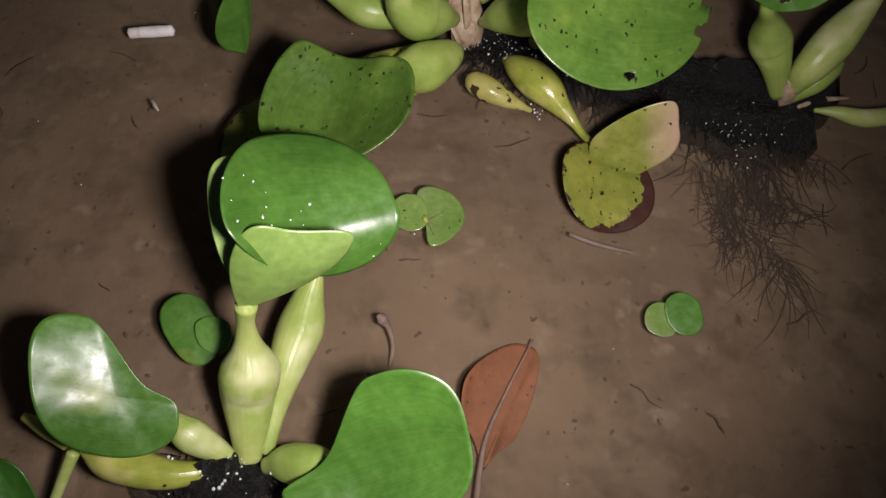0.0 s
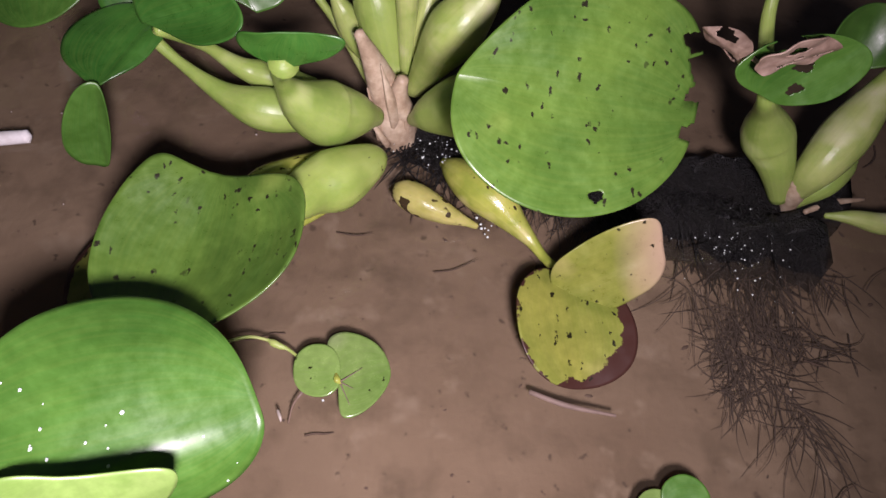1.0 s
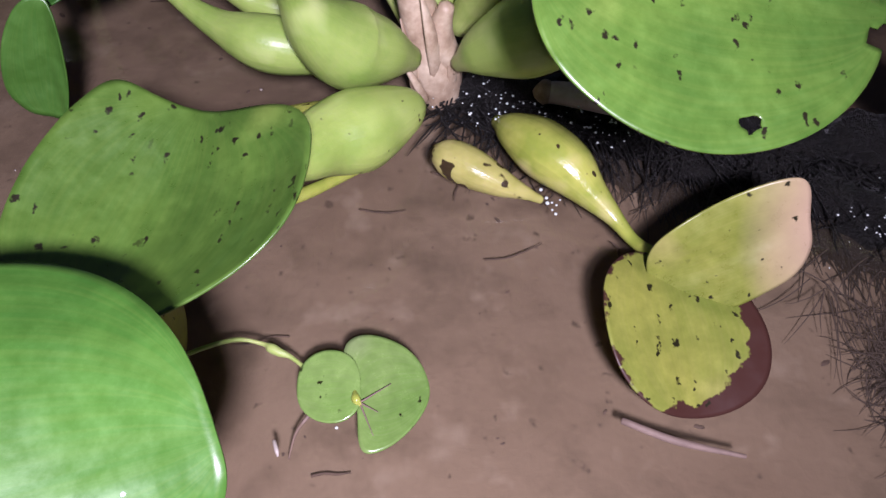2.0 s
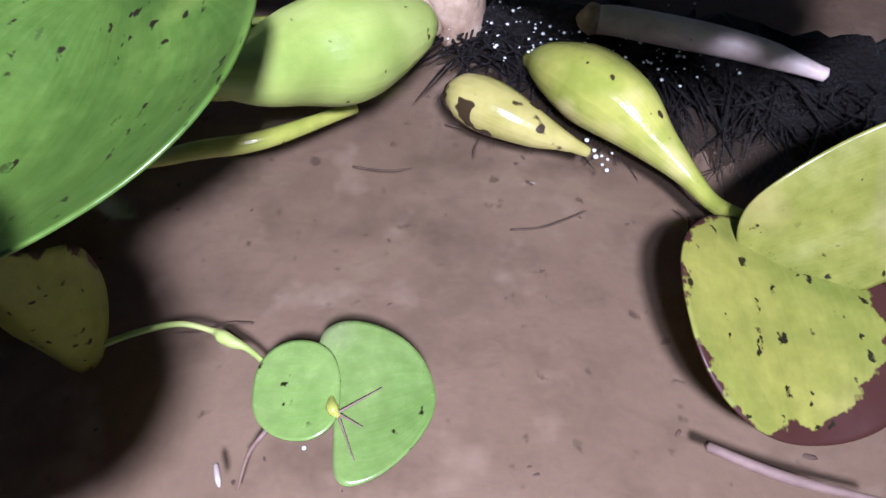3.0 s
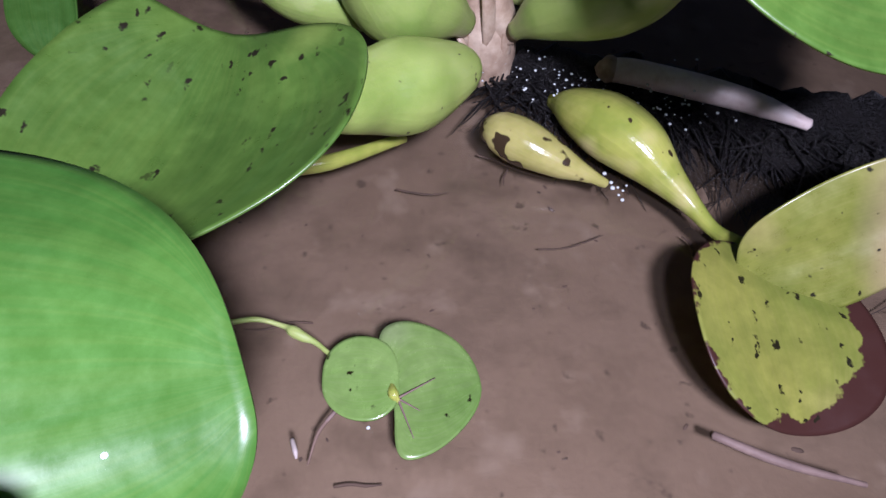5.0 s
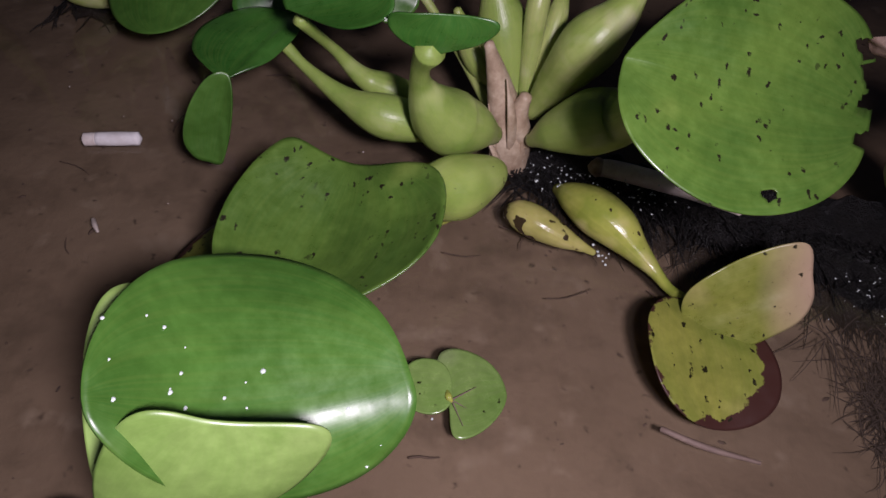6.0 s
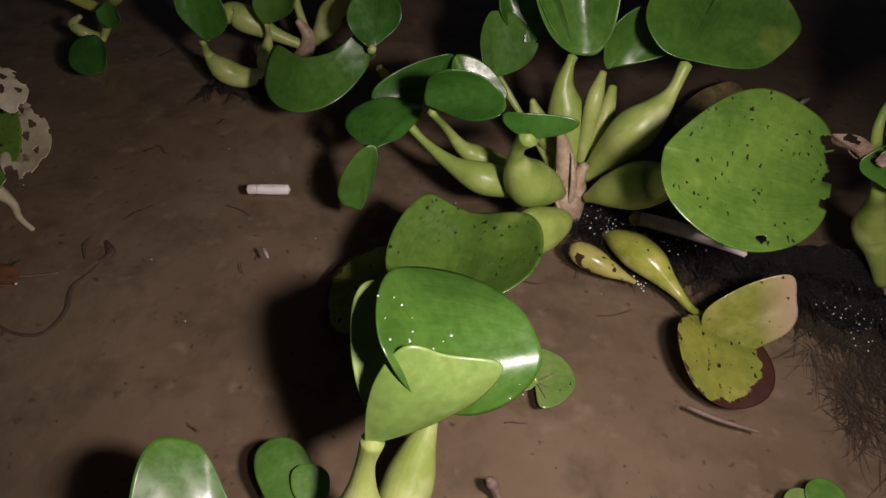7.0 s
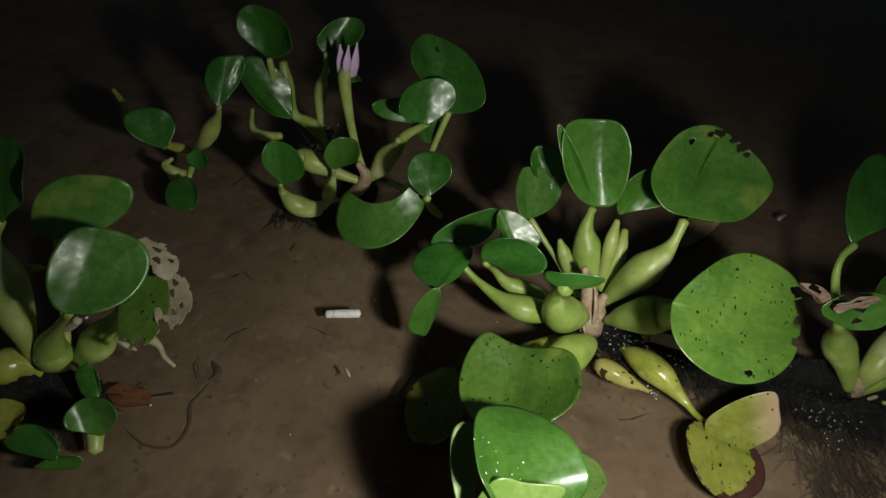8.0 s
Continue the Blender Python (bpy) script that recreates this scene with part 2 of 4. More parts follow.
def under(ob, parent, label=""):
    ob.parent = parent
    ob.matrix_parent_inverse = Matrix.Translation(-Vector(parent.location)) if parent.type == "EMPTY" else Matrix()
    return tagged(ob, label)


def plant(place, label, name="water_hyacinth", category="water plant", group="water hyacinths on the pond"):
    ob = new(name)
    ob.empty_display_size = 0.01
    ob.location = place
    return tagged(ob, label, category, group)


def wobble(seed, n):
    r = random.Random(seed)
    ph = [(r.uniform(0, 6.28), r.uniform(0.4, 1.0) / k, k) for k in range(2, 9)]
    a = np.linspace(0, 2 * np.pi, n, endpoint=False)
    w = sum(amp * np.sin(k * a + p) for p, amp, k in ph)
    return w / 1.7


def sheet(verts, faces, thick):
    """Turns an open sheet into a thin closed body: a second skin below, and a rim joining the two."""
    v = np.asarray(verts, dtype=float)
    nrm = np.zeros_like(v)
    for f in faces:
        p = v[list(f)]
        c = np.cross(p[1] - p[0], p[2] - p[0])
        for i in f:
            nrm[i] += c
    nrm /= np.maximum(np.linalg.norm(nrm, axis=1, keepdims=True), 1e-12)
    n = len(v)
    count = {}
    for f in faces:
        for a, b in zip(f, (*f[1:], f[0])):
            count[(a, b)] = count.get((a, b), 0) + 1
    border = [(a, b) for a, b in count if (b, a) not in count]
    body = [tuple(f) for f in faces] + [tuple(i + n for i in reversed(f)) for f in faces] + [(b, a, a + n, b + n) for a, b in border]
    return np.concatenate([v + nrm * thick / 2, v - nrm * thick / 2]), body


def blade(parent, base, tip, left, right, mat=None, lobe=0.0, k=0.0, bend=0.0, wave=0.045, ragged=0.025, bites=(), burn=(0.0, 0.0), thick=0.0006,
          name="leaf", label="", seed=0, fine=False, point=0.0, pl=1.2, pr=1.2, neck=0.0, dish=0.03, fold=0.025, tl=0.85, tr=0.85):
    """A leaf blade from the joint at its stalk to its tip, as wide as left and right say. pl and pr shape the shoulders at the base (high: hollowed),
    neck keeps a hollowed base blunt, tl and tr shape the tip half (low: squared, high: drawn to a point at the side), lobe draws it back into a heart, dish and fold lift the rim, wave and ragged make it uneven."""
    base, tip, left, right = (np.array(p, dtype=float) for p in (base, tip, left, right))
    around, rings = (200, 36) if bites else (128, 20) if fine else (80, 13)
    half = around // 2
    odd, roll = random.Random(seed * 7 + 1), 0.0
    if pl == pr == 1.2:
        pl, pr, k = odd.uniform(1.3, 2.9), odd.uniform(1.3, 2.9), k - odd.uniform(0.05, 0.28)
        wave, ragged, roll = wave * odd.uniform(1.0, 2.0), ragged * odd.uniform(1.2, 2.4), odd.choice((-1, 1)) * odd.uniform(0.08, 0.22)
    phi = np.linspace(0, np.pi, half + 1)
    sides = []
    for p, q in ((pr, tr), (pl, tl)):
        x = np.sin(phi) ** np.where(phi < np.pi / 2, p, q)
        if neck:
            x = np.where(phi < np.pi / 2, neck * np.sin(phi) ** 0.6 + (1 - neck) * x, x)
        x = x * (1 + k * np.cos(phi))
        sides.append(x / x.max())
    y = 0.5 * (1 - np.cos(phi)) - lobe * np.where(phi < np.pi / 2, np.sin(2 * phi) ** 2, 0) + point * np.exp(-((phi - np.pi) / 0.35) ** 2)
    yr, yl = (y[int(np.argmax(x))] for x in sides)
    ox, oy = np.concatenate([sides[0], -sides[1][-2:0:-1]]), np.concatenate([y, y[-2:0:-1]])
    calm = np.clip(np.concatenate([phi, phi[-2:0:-1]]) / 0.5, 0, 1)
    swell = 1 + ragged * wobble(seed, around) * calm
    yc = 0.45
    ox, oy = ox * swell, yc + (oy - yc) * swell
    length = np.linalg.norm(tip - base)
    cl, cr = left - base - (tip - base) * yl, right - base - (tip - base) * yr
    tang = (cr - cl) / np.linalg.norm(cr - cl)
    up = np.cross(tang, tip - base)
    up /= np.linalg.norm(up)
    if up[2] < 0:
        up = -up
    wav = wobble(seed + 50, around) * calm
    flip = random.Random(seed).uniform(0.6, 1.3)

    def place(px, py, rho, a):
        ax = base + (tip - base) * py + up * bend * length * py * (1 - py) * 4
        w = 0.5 + 0.5 * math.tanh(px / 0.14)
        c = cr * w - cl * (1 - w)
        level = tang * (c @ tang)
        p = ax + level * px + (c - level) * (px * abs(px))
        lift = wave * rho ** 2.5 * wav[a] + dish * flip * (rho ** 2 - 0.5) * min(1.0, max(0.0, py) * 4) + fold * (1 - math.exp(-(px / 0.35) ** 2)) * (1 - abs(px))
        lift += abs(roll) * (max(0.0, px * math.copysign(1, roll) - 0.45) / 0.55) ** 2
        return p + up * length * lift

    spots = [(0.0, yc, 0.0, 0)]
    for r in range(1, rings + 1):
        rho = (r / rings) ** 0.85
        spots += [(ox[a] * rho, yc + (oy[a] - yc) * rho, rho, a) for a in range(around)]
    faces = [(0, 1 + a, 1 + (a + 1) % around) for a in range(around)]
    for r in range(rings - 1):
        o = 1 + r * around
        faces += [(o + a, o + around + a, o + around + (a + 1) % around, o + (a + 1) % around) for a in range(around)]
    for bx, by, br in bites:
        def away(px, py):
            an = math.atan2(py - by, (px - bx) * 0.6)
            return math.hypot((px - bx) * 0.6, py - by), an, br * (1 + 0.16 * math.sin(3 * an + 40 * bx) + 0.10 * math.sin(7 * an + 9 * by))
        kept = []
        for f in faces:
            d, an, lim = away(sum(spots[i][0] for i in f) / len(f), sum(spots[i][1] for i in f) / len(f))
            if d >= lim:
                kept.append(f)
        faces = kept
        for i in {i for f in faces for i in f}:
            d, an, lim = away(spots[i][0], spots[i][1])
            if d < lim:
                spots[i] = (bx + math.cos(an) * lim / 0.6, by + math.sin(an) * lim, spots[i][2], spots[i][3])
    used = sorted({i for f in faces for i in f})
    order = {i: n for n, i in enumerate(used)}
    faces = [tuple(order[i] for i in f) for f in faces]
    spots = [spots[i] for i in used]
    verts = [place(*q) for q in spots]
    uvs = [(0.5 + 0.5 * px / max(0.25, math.sin(math.acos(max(-1, min(1, 1 - 2 * py))))), py) for px, py, rho, a in spots]
    rim = [rho * (1 + 0.35 * max(0.0, px * burn[0] + (py - yc) * 2 * burn[1])) for px, py, rho, a in spots]
    v, f = sheet(verts, faces, thick)
    return under(mesh_object(name, v, f, mat or GREEN, uvs * 2, rim * 2), parent, label)


def smooth_path(points, radii, per):
    p = [Vector(q) for q in points]
    p = [p[0] * 2 - p[1]] + p + [p[-1] * 2 - p[-2]]
    r = [radii[0]] + list(radii) + [radii[-1]]
    out = []
    for i in range(1, len(p) - 2):
        for j in range(per):
            t = j / per
            w = (-0.5 * t + t * t - 0.5 * t ** 3, 1 - 2.5 * t * t + 1.5 * t ** 3, 0.5 * t + 2 * t * t - 1.5 * t ** 3, -0.5 * t * t + 0.5 * t ** 3)
            out.append((sum((p[i - 1 + q] * w[q] for q in range(4)), Vector()), max(0.0001, sum(r[i - 1 + q] * w[q] for q in range(4)))))
    out.append((p[-2], r[-2]))
    return out


def tube_data(points, radii, seg=16, per=7, flat=1.0, seed=0, rough=0.03):
    path = smooth_path(points, radii, per)
    verts, faces, uvs = [], [], []
    side = None
    n = len(path)
    wob = wobble(seed, seg)
    for i, (c, r) in enumerate(path):
        d = (path[min(i + 1, n - 1)][0] - path[max(i - 1, 0)][0]).normalized()
        if side is None:
            side = d.orthogonal().normalized()
        side = (side - d * side.dot(d)).normalized()
        other = d.cross(side)
        for a in range(seg):
            an = 2 * math.pi * a / seg
            q = r * (1 + rough * wob[a] * math.sin(i * 0.6 + seed))
            verts.append(c + side * math.cos(an) * q + other * math.sin(an) * q * flat)
            uvs.append((i / n, a / seg))
    for i in range(n - 1):
        o = i * seg
        faces += [(o + a, o + (a + 1) % seg, o + seg + (a + 1) % seg, o + seg + a) for a in range(seg)]
    for end, o in ((0, 0), (1, (n - 1) * seg)):
        verts.append(path[0 if not end else -1][0] + (path[0][0] - path[1][0] if not end else path[-1][0] - path[-2][0]).normalized() * path[0 if not end else -1][1] * 0.5)
        uvs.append((end, 0))
        c = len(verts) - 1
        faces += [(c, o + (a + 1) % seg, o + a) if not end else (c, o + a, o + (a + 1) % seg) for a in range(seg)]
    return verts, faces, uvs


def stalk(parent, spine, mat=None, name="petiole", label="", seg=16, flat=1.0, seed=1):
    """A leaf stalk along spine, rows of (place, radius in mm)."""
    v, f, u = tube_data([s[0] for s in spine], [s[1] / 1000 for s in spine], seg, 7, flat, seed)
    return under(mesh_object(name, v, f, mat or STALK, u), parent, label)


def joined(pieces):
    verts, faces = [], []
    for v, f in pieces:
        o = len(verts)
        verts += [tuple(q) for q in v]
        faces += [tuple(i + o for i in g) for g in f]
    return verts, faces


def strands(parent, starts, reach, count, mat, r0=0.0006, droop=0.02, seed=3, name="root_hair", curl=0.6, lift=0.0):
    """Many fine root hairs, joined into one mesh."""
    rr = random.Random(seed)
    pieces = []
    for _ in range(count):
        i = rr.randrange(len(starts) - 1)
        t = rr.random()
        a = Vector(starts[i]).lerp(Vector(starts[i + 1]), t)
        a += Vector((rr.gauss(0, 0.004), rr.gauss(0, 0.004), rr.uniform(-0.003, 0.002)))
        d = Vector(reach) * rr.uniform(0.35, 1.0)
        d.rotate(Euler((0, 0, rr.gauss(0, curl))))
        pts = [a]
        bendy = rr.gauss(0, 0.5)
        for k in range(1, 6):
            step = d / 5
            step.rotate(Euler((0, 0, bendy * (k - 2.5) * 0.35)))
            pts.append(pts[-1] + step + Vector((0, 0, -droop / 5 * rr.uniform(0.3, 1.6) + lift / 5)))
        v, f, u = tube_data(pts, [r0, r0, r0 * 0.9, r0 * 0.8, r0 * 0.6, r0 * 0.3], 4, 2, rough=0.0)
        pieces.append((v, f))
    v, f = joined(pieces)
    ob = under(mesh_object(name, v, f, mat), parent)
    ob["kind"] = "stuff"
    return ob


def ball(c, r, squash=1.0, n=8):
    vs, fs = [], []
    for i in range(n // 2 + 1):
        th = math.pi * i / (n // 2)
        for a in range(n):
            vs.append((c[0] + r * math.sin(th) * math.cos(2 * math.pi * a / n), c[1] + r * math.sin(th) * math.sin(2 * math.pi * a / n), c[2] + r * squash * math.cos(th)))
    for i in range(n // 2):
        for a in range(n):
            fs.append((i * n + a, (i + 1) * n + a, (i + 1) * n + (a + 1) % n, i * n + (a + 1) % n))
    return vs, fs


def beads(parent, places, rmin, rmax, seed=1, name="drop_and_glint", mat=None, squash=0.7, n=8):
    rr = random.Random(seed)
    v, f = joined([ball(p, rr.uniform(rmin, rmax) * rr.choice((0.6, 1, 1)), squash, n) for p in places])
    ob = mesh_object(name, v, f, mat or BEAD)
    ob["kind"] = "stuff"
    return under(ob, parent) if parent else ob


def along(a, b, count, spread, seed, z=(0.0, 0.004)):
    rr = random.Random(seed)
    return [tuple(Vector(a).lerp(Vector(b), rr.random()) + Vector((rr.gauss(0, spread), rr.gauss(0, spread), rr.uniform(*z)))) for _ in range(count)]


def mound(parent, spine, mat, name, seed=2, rough=0.22, seg=26, flat=0.6, per=8):
    """A lumpy mat of matted roots along spine."""
    v, f, u = tube_data([s[0] for s in spine], [s[1] / 1000 for s in spine], seg, per, flat, seed)
    out = []
    for q in v:
        q = Vector(q)
        h = noise.fractal(q * 170 + Vector((seed, 0, 0)), 0.7, 2.0, 5)
        out.append(q + Vector((noise.noise(q * 90), noise.noise(q * 90 + Vector((7, 3, 1))), h)) * rough * 0.02)
    return under(mesh_object(name, out, f, mat, u), parent)

# ---- the pond ----
def spread(lo, hi, near, reach):
    steps = list(np.linspace(lo, hi, near))
    out = [hi + (reach - hi) * (i / 12) ** 3 for i in range(1, 13)]
    back = [lo - (reach + lo) * (i / 12) ** 3 for i in range(12, 0, -1)]
    return back + steps + out


def ground_sheet():
    xs, ys = spread(-0.7, 0.7, 120, 60.0), spread(-0.3, 1.2, 130, 60.0)
    verts = []
    for yy in ys:
        for xx in xs:
            h = noise.fractal(Vector((xx * 7, yy * 7, 0.3)), 1.0, 2.0, 4) * 0.004 + noise.noise(Vector((xx * 30, yy * 30, 2.0))) * 0.0012
            verts.append((xx, yy, -0.014 + h - 0.010 * max(0.0, min(1.0, (yy - 0.45) * 2))))
    w = len(xs)
    faces = [(j * w + i, j * w + i + 1, (j + 1) * w + i + 1, (j + 1) * w + i) for j in range(len(ys) - 1) for i in range(w - 1)]
    return tagged(mesh_object("ground", verts, faces, MUD), "brown mud bed of the shallow pond", "mud", kind="structure")


ground_sheet()
water = mesh_object("water", [(-60, -60, 0), (60, -60, 0), (60, 60, 0), (-60, 60, 0)], [(0, 1, 2, 3)], WATER)
water.visible_shadow = False
tagged(water, "still clear shallow pond water at night", "water", kind="structure")

# ---- plant in the middle, with the notched leaf ----
C = plant((0.015, 0.322, 0.0), "water hyacinth with swollen green stalks and a large notched leaf")
stalk(C, [((0.0251, 0.3439, 0.0030), 9), ((0.0214, 0.3450, 0.0198), 11.5), ((0.0164, 0.3463, 0.0372), 9.5), ((0.0097, 0.3471, 0.0584), 5.5), ((0.0042, 0.3463, 0.0747), 2.5)], CROWN, "crown", "pale peeling sheath", flat=0.8)
stalk(C, [((0.0293, 0.3427, 0.0219), 5), ((0.0224, 0.3424, 0.0363), 6), ((0.0249, 0.3425, 0.0510), 3)], CROWN, "sheath", seed=5)
for px, a, b in (((0.0133, 0.3377, 0.0120), (0.0075, 0.3405, 0.0457), 2.2), ((0.0282, 0.3405, 0.0100), (0.0250, 0.3462, 0.0432), 2.6), ((0.0219, 0.3381, 0.0198), (0.0145, 0.3406, 0.0604), 3.0), ((0.0174, 0.3346, 0.0100), (0.0064, 0.3375, 0.0312), 1.6)):
    stalk(C, [(px, b * 1.2), (tuple(Vector(px).lerp(Vector(a), 0.5) + Vector((0.001, -0.004, 0.002))), b), (a, 0.5)], CROWN, "sheath", seg=8, flat=0.45, seed=int(b * 10))
# stalks
stalk(C, [((0.0064, 0.3375, 0.0312), 5), ((-0.0211, 0.3280, 0.0403), 9), ((-0.0416, 0.3249, 0.0455), 10.5), ((-0.0602, 0.3311, 0.0487), 5.5), ((-0.0796, 0.3423, 0.0556), 2.8), ((-0.0908, 0.3490, 0.0627), 3)], BULB)
stalk(C, [((0.0118, 0.3353, 0.0313), 5), ((0.0003, 0.3252, 0.0427), 12), ((-0.0107, 0.3187, 0.0501), 15.5), ((-0.0183, 0.3111, 0.0634), 11), ((-0.0232, 0.3054, 0.0785), 5), ((-0.0231, 0.2989, 0.0919), 4), ((-0.0194, 0.2924, 0.1035), 6)], BULB)
stalk(C, [((0.0302, 0.3353, 0.0296), 3.5), ((0.0400, 0.3269, 0.0434), 10), ((0.0536, 0.3196, 0.0562), 15), ((0.0651, 0.3142, 0.0652), 12), ((0.0656, 0.3020, 0.0807), 5), ((0.0600, 0.2850, 0.1030), 3.2), ((0.0500, 0.2720, 0.1190), 3)], BULB)
stalk(C, [((0.0299, 0.3550, 0.0316), 5), ((0.0402, 0.3512, 0.0562), 10), ((0.0489, 0.3451, 0.0788), 13.5), ((0.0594, 0.3482, 0.0924), 9), ((0.0666, 0.3531, 0.1043), 4), ((0.0718, 0.3616, 0.1181), 4)], STALK)
stalk(C, [((0.0201, 0.3658, 0.0314), 6), ((0.0148, 0.3746, 0.0507), 11), ((0.0110, 0.3809, 0.0663), 12), ((0.0069, 0.3843, 0.0814), 7), ((0.0078, 0.3876, 0.0947), 3.5), ((0.0093, 0.3897, 0.1007), 3.5)], BULB)
stalk(C, [((0.0133, 0.3711, 0.0313), 5), ((0.0011, 0.3762, 0.0455), 7), ((-0.0061, 0.3848, 0.0549), 6), ((-0.0118, 0.3864, 0.0674), 2)], STALK)
stalk(C, [((0.0268, 0.3637, 0.0364), 4), ((0.0265, 0.3693, 0.0607), 5), ((0.0267, 0.3741, 0.0821), 5.5), ((0.0301, 0.3858, 0.0937), 2.5)], STALK)
stalk(C, [((0.0307, 0.3642, 0.0365), 4), ((0.0345, 0.3706, 0.0560), 6.5), ((0.0374, 0.3786, 0.0709), 5.5), ((0.0395, 0.3891, 0.0822), 3)], STALK)
stalk(C, [((0.0089, 0.3583, 0.0312), 3), ((-0.0123, 0.3910, 0.0450), 2.2), ((-0.0353, 0.4106, 0.0670), 2.8)], STALK)
stalk(C, [((-0.0206, 0.3487, 0.0354), 6), ((-0.0403, 0.3499, 0.0416), 8), ((-0.0548, 0.3492, 0.0488), 5), ((-0.0658, 0.3417, 0.0675), 2.6), ((-0.0750, 0.3206, 0.0938), 2.6)], BULB)
stalk(C, [((0.0149, 0.3087, 0.0313), 4), ((0.0099, 0.3025, 0.0351), 9), ((-0.0039, 0.2890, 0.0387), 14.5), ((-0.0147, 0.2793, 0.0424), 12), ((-0.0215, 0.2680, 0.0470), 8), ((-0.0310, 0.2610, 0.0520), 4), ((-0.0400, 0.2560, 0.0570), 3)], BULB_SPOT)
stalk(C, [((-0.0127, 0.3129, 0.0232), 6), ((-0.0245, 0.2969, 0.0307), 9), ((-0.0362, 0.2863, 0.0343), 10), ((-0.0452, 0.2742, 0.0399), 6), ((-0.0472, 0.2621, 0.0493), 3)], STALK_YELLOW)
# blades
blade(C, (0.0166, 0.3947, 0.0991), (0.0049, 0.4234, 0.1624), (-0.0233, 0.3937, 0.1499), (0.0323, 0.4018, 0.1453), GREEN, k=-0.12, bend=-0.06, seed=11, pl=0.9, pr=0.55, tl=0.5, tr=0.7, wave=0.03, dish=0.02)
blade(C, (0.0081, 0.3969, 0.1009), (-0.0261, 0.4073, 0.1597), (-0.0186, 0.3935, 0.1342), (-0.0073, 0.3984, 0.1376), GREEN, k=-0.3, seed=111, pl=0.8, pr=0.8, wave=0.02, point=0.08, name="rolled_side")
blade(C, (0.0359, 0.4019, 0.0871), (0.0663, 0.4174, 0.1243), (0.0367, 0.4048, 0.1215), (0.0765, 0.4134, 0.1047), GREEN, k=0.0, bend=-0.05, seed=12)
blade(C, (0.0704, 0.3690, 0.1173), (0.1075, 0.4374, 0.1538), (0.0525, 0.4047, 0.1438), (0.1496, 0.4039, 0.1275), GREEN, k=-0.04, bend=-0.05, seed=13, pl=1.1, pr=0.42, tl=0.5, tr=2.3, ragged=0.045, wave=0.05,
      bites=((-0.5, 0.82, 0.03), (-0.22, 0.93, 0.03), (-0.02, 0.96, 0.045), (0.2, 0.93, 0.035), (0.34, 0.86, 0.04), (0.05, 1.02, 0.05), (0.45, 0.8, 0.025)), label="leaf with eaten holes along its rim")
blade(C, (-0.0376, 0.4089, 0.0689), (-0.0448, 0.4355, 0.1032), (-0.0506, 0.4143, 0.0864), (-0.0102, 0.4371, 0.0837), GREEN, seed=14, pl=0.8, pr=1.0, k=-0.1, tl=1.2, bites=((0.85, 0.62, 0.1),))
blade(C, (-0.0150, 0.4331, 0.0786), (-0.0274, 0.4483, 0.1188), (-0.0397, 0.4431, 0.1035), (-0.0074, 0.4416, 0.1038), DEEP, seed=15)
blade(C, (-0.0847, 0.3693, 0.0667), (-0.0718, 0.3831, 0.0967), (-0.1172, 0.3625, 0.0758), (-0.0670, 0.3708, 0.0860), DEEP, seed=16, pl=0.8, pr=0.9, tl=1.1, bend=-0.08, wave=0.04)
blade(C, (-0.0889, 0.3639, 0.0703), (-0.1097, 0.3224, 0.0621), (-0.0890, 0.3420, 0.0628), (-0.1286, 0.3511, 0.0649), DEEP, seed=116, pl=0.6, pr=0.7, tl=1.0, tr=0.9, k=0.05, point=0.06, bend=0.05, wave=0.03, label="drooping dark leaf")
blade(C, (-0.1075, 0.3140, 0.0700), (-0.1203, 0.3048, 0.0260), (-0.1275, 0.3041, 0.0480), (-0.1105, 0.3067, 0.0370), GREEN, lobe=0.0, seed=17, k=0.1, pl=0.8, pr=0.9, label="small hanging olive leaf")
blade(C, (-0.0780, 0.3154, 0.1010), (-0.0375, 0.3088, 0.1189), (-0.0672, 0.3134, 0.1257), (-0.0437, 0.2958, 0.1084), DEEP, seed=18, bend=-0.05)
blade(C, (-0.0191, 0.2920, 0.1016), (-0.0136, 0.2907, 0.1191), (-0.0351, 0.2920, 0.1143), (0.0045, 0.2895, 0.1158), DEEP, seed=19, bend=-0.02)
blade(C, (-0.0449, 0.3629, 0.0701), (-0.0630, 0.3802, 0.0988), (-0.0652, 0.3689, 0.0832), (-0.0318, 0.3737, 0.0819), GREEN, seed=20)
blade(C, (0.0440, 0.2680, 0.1225), (0.1340, 0.2720, 0.1010), (0.1040, 0.3090, 0.1330), (0.0800, 0.2301, 0.0940), SPOTTED, lobe=0.0, k=-0.08, bend=0.03, wave=0.04, seed=21, pl=1.7, pr=0.8, tl=0.6, dish=0.06, fold=0.008,
      bites=((-0.42, 0.99, 0.06), (-0.2, 1.0, 0.05), (0.15, 1.0, 0.045), (-0.62, 0.93, 0.05), (0.80, 0.66, 0.028)), name="leaf", label="large spotted leaf with a torn notch")
leaf_b = blade(C, (-0.0450, 0.2660, 0.0680), (-0.0620, 0.1970, 0.0620), (-0.0105, 0.2250, 0.0830), (-0.0860, 0.2440, 0.0720), SPOTTED, lobe=0.09, k=0.02, bend=-0.05, wave=0.03, seed=22, pl=0.8, pr=0.6, tl=1.15, tr=0.75, dish=0.05, fold=0.05, fine=True, label="broad spotted leaf with a rolled lobe")
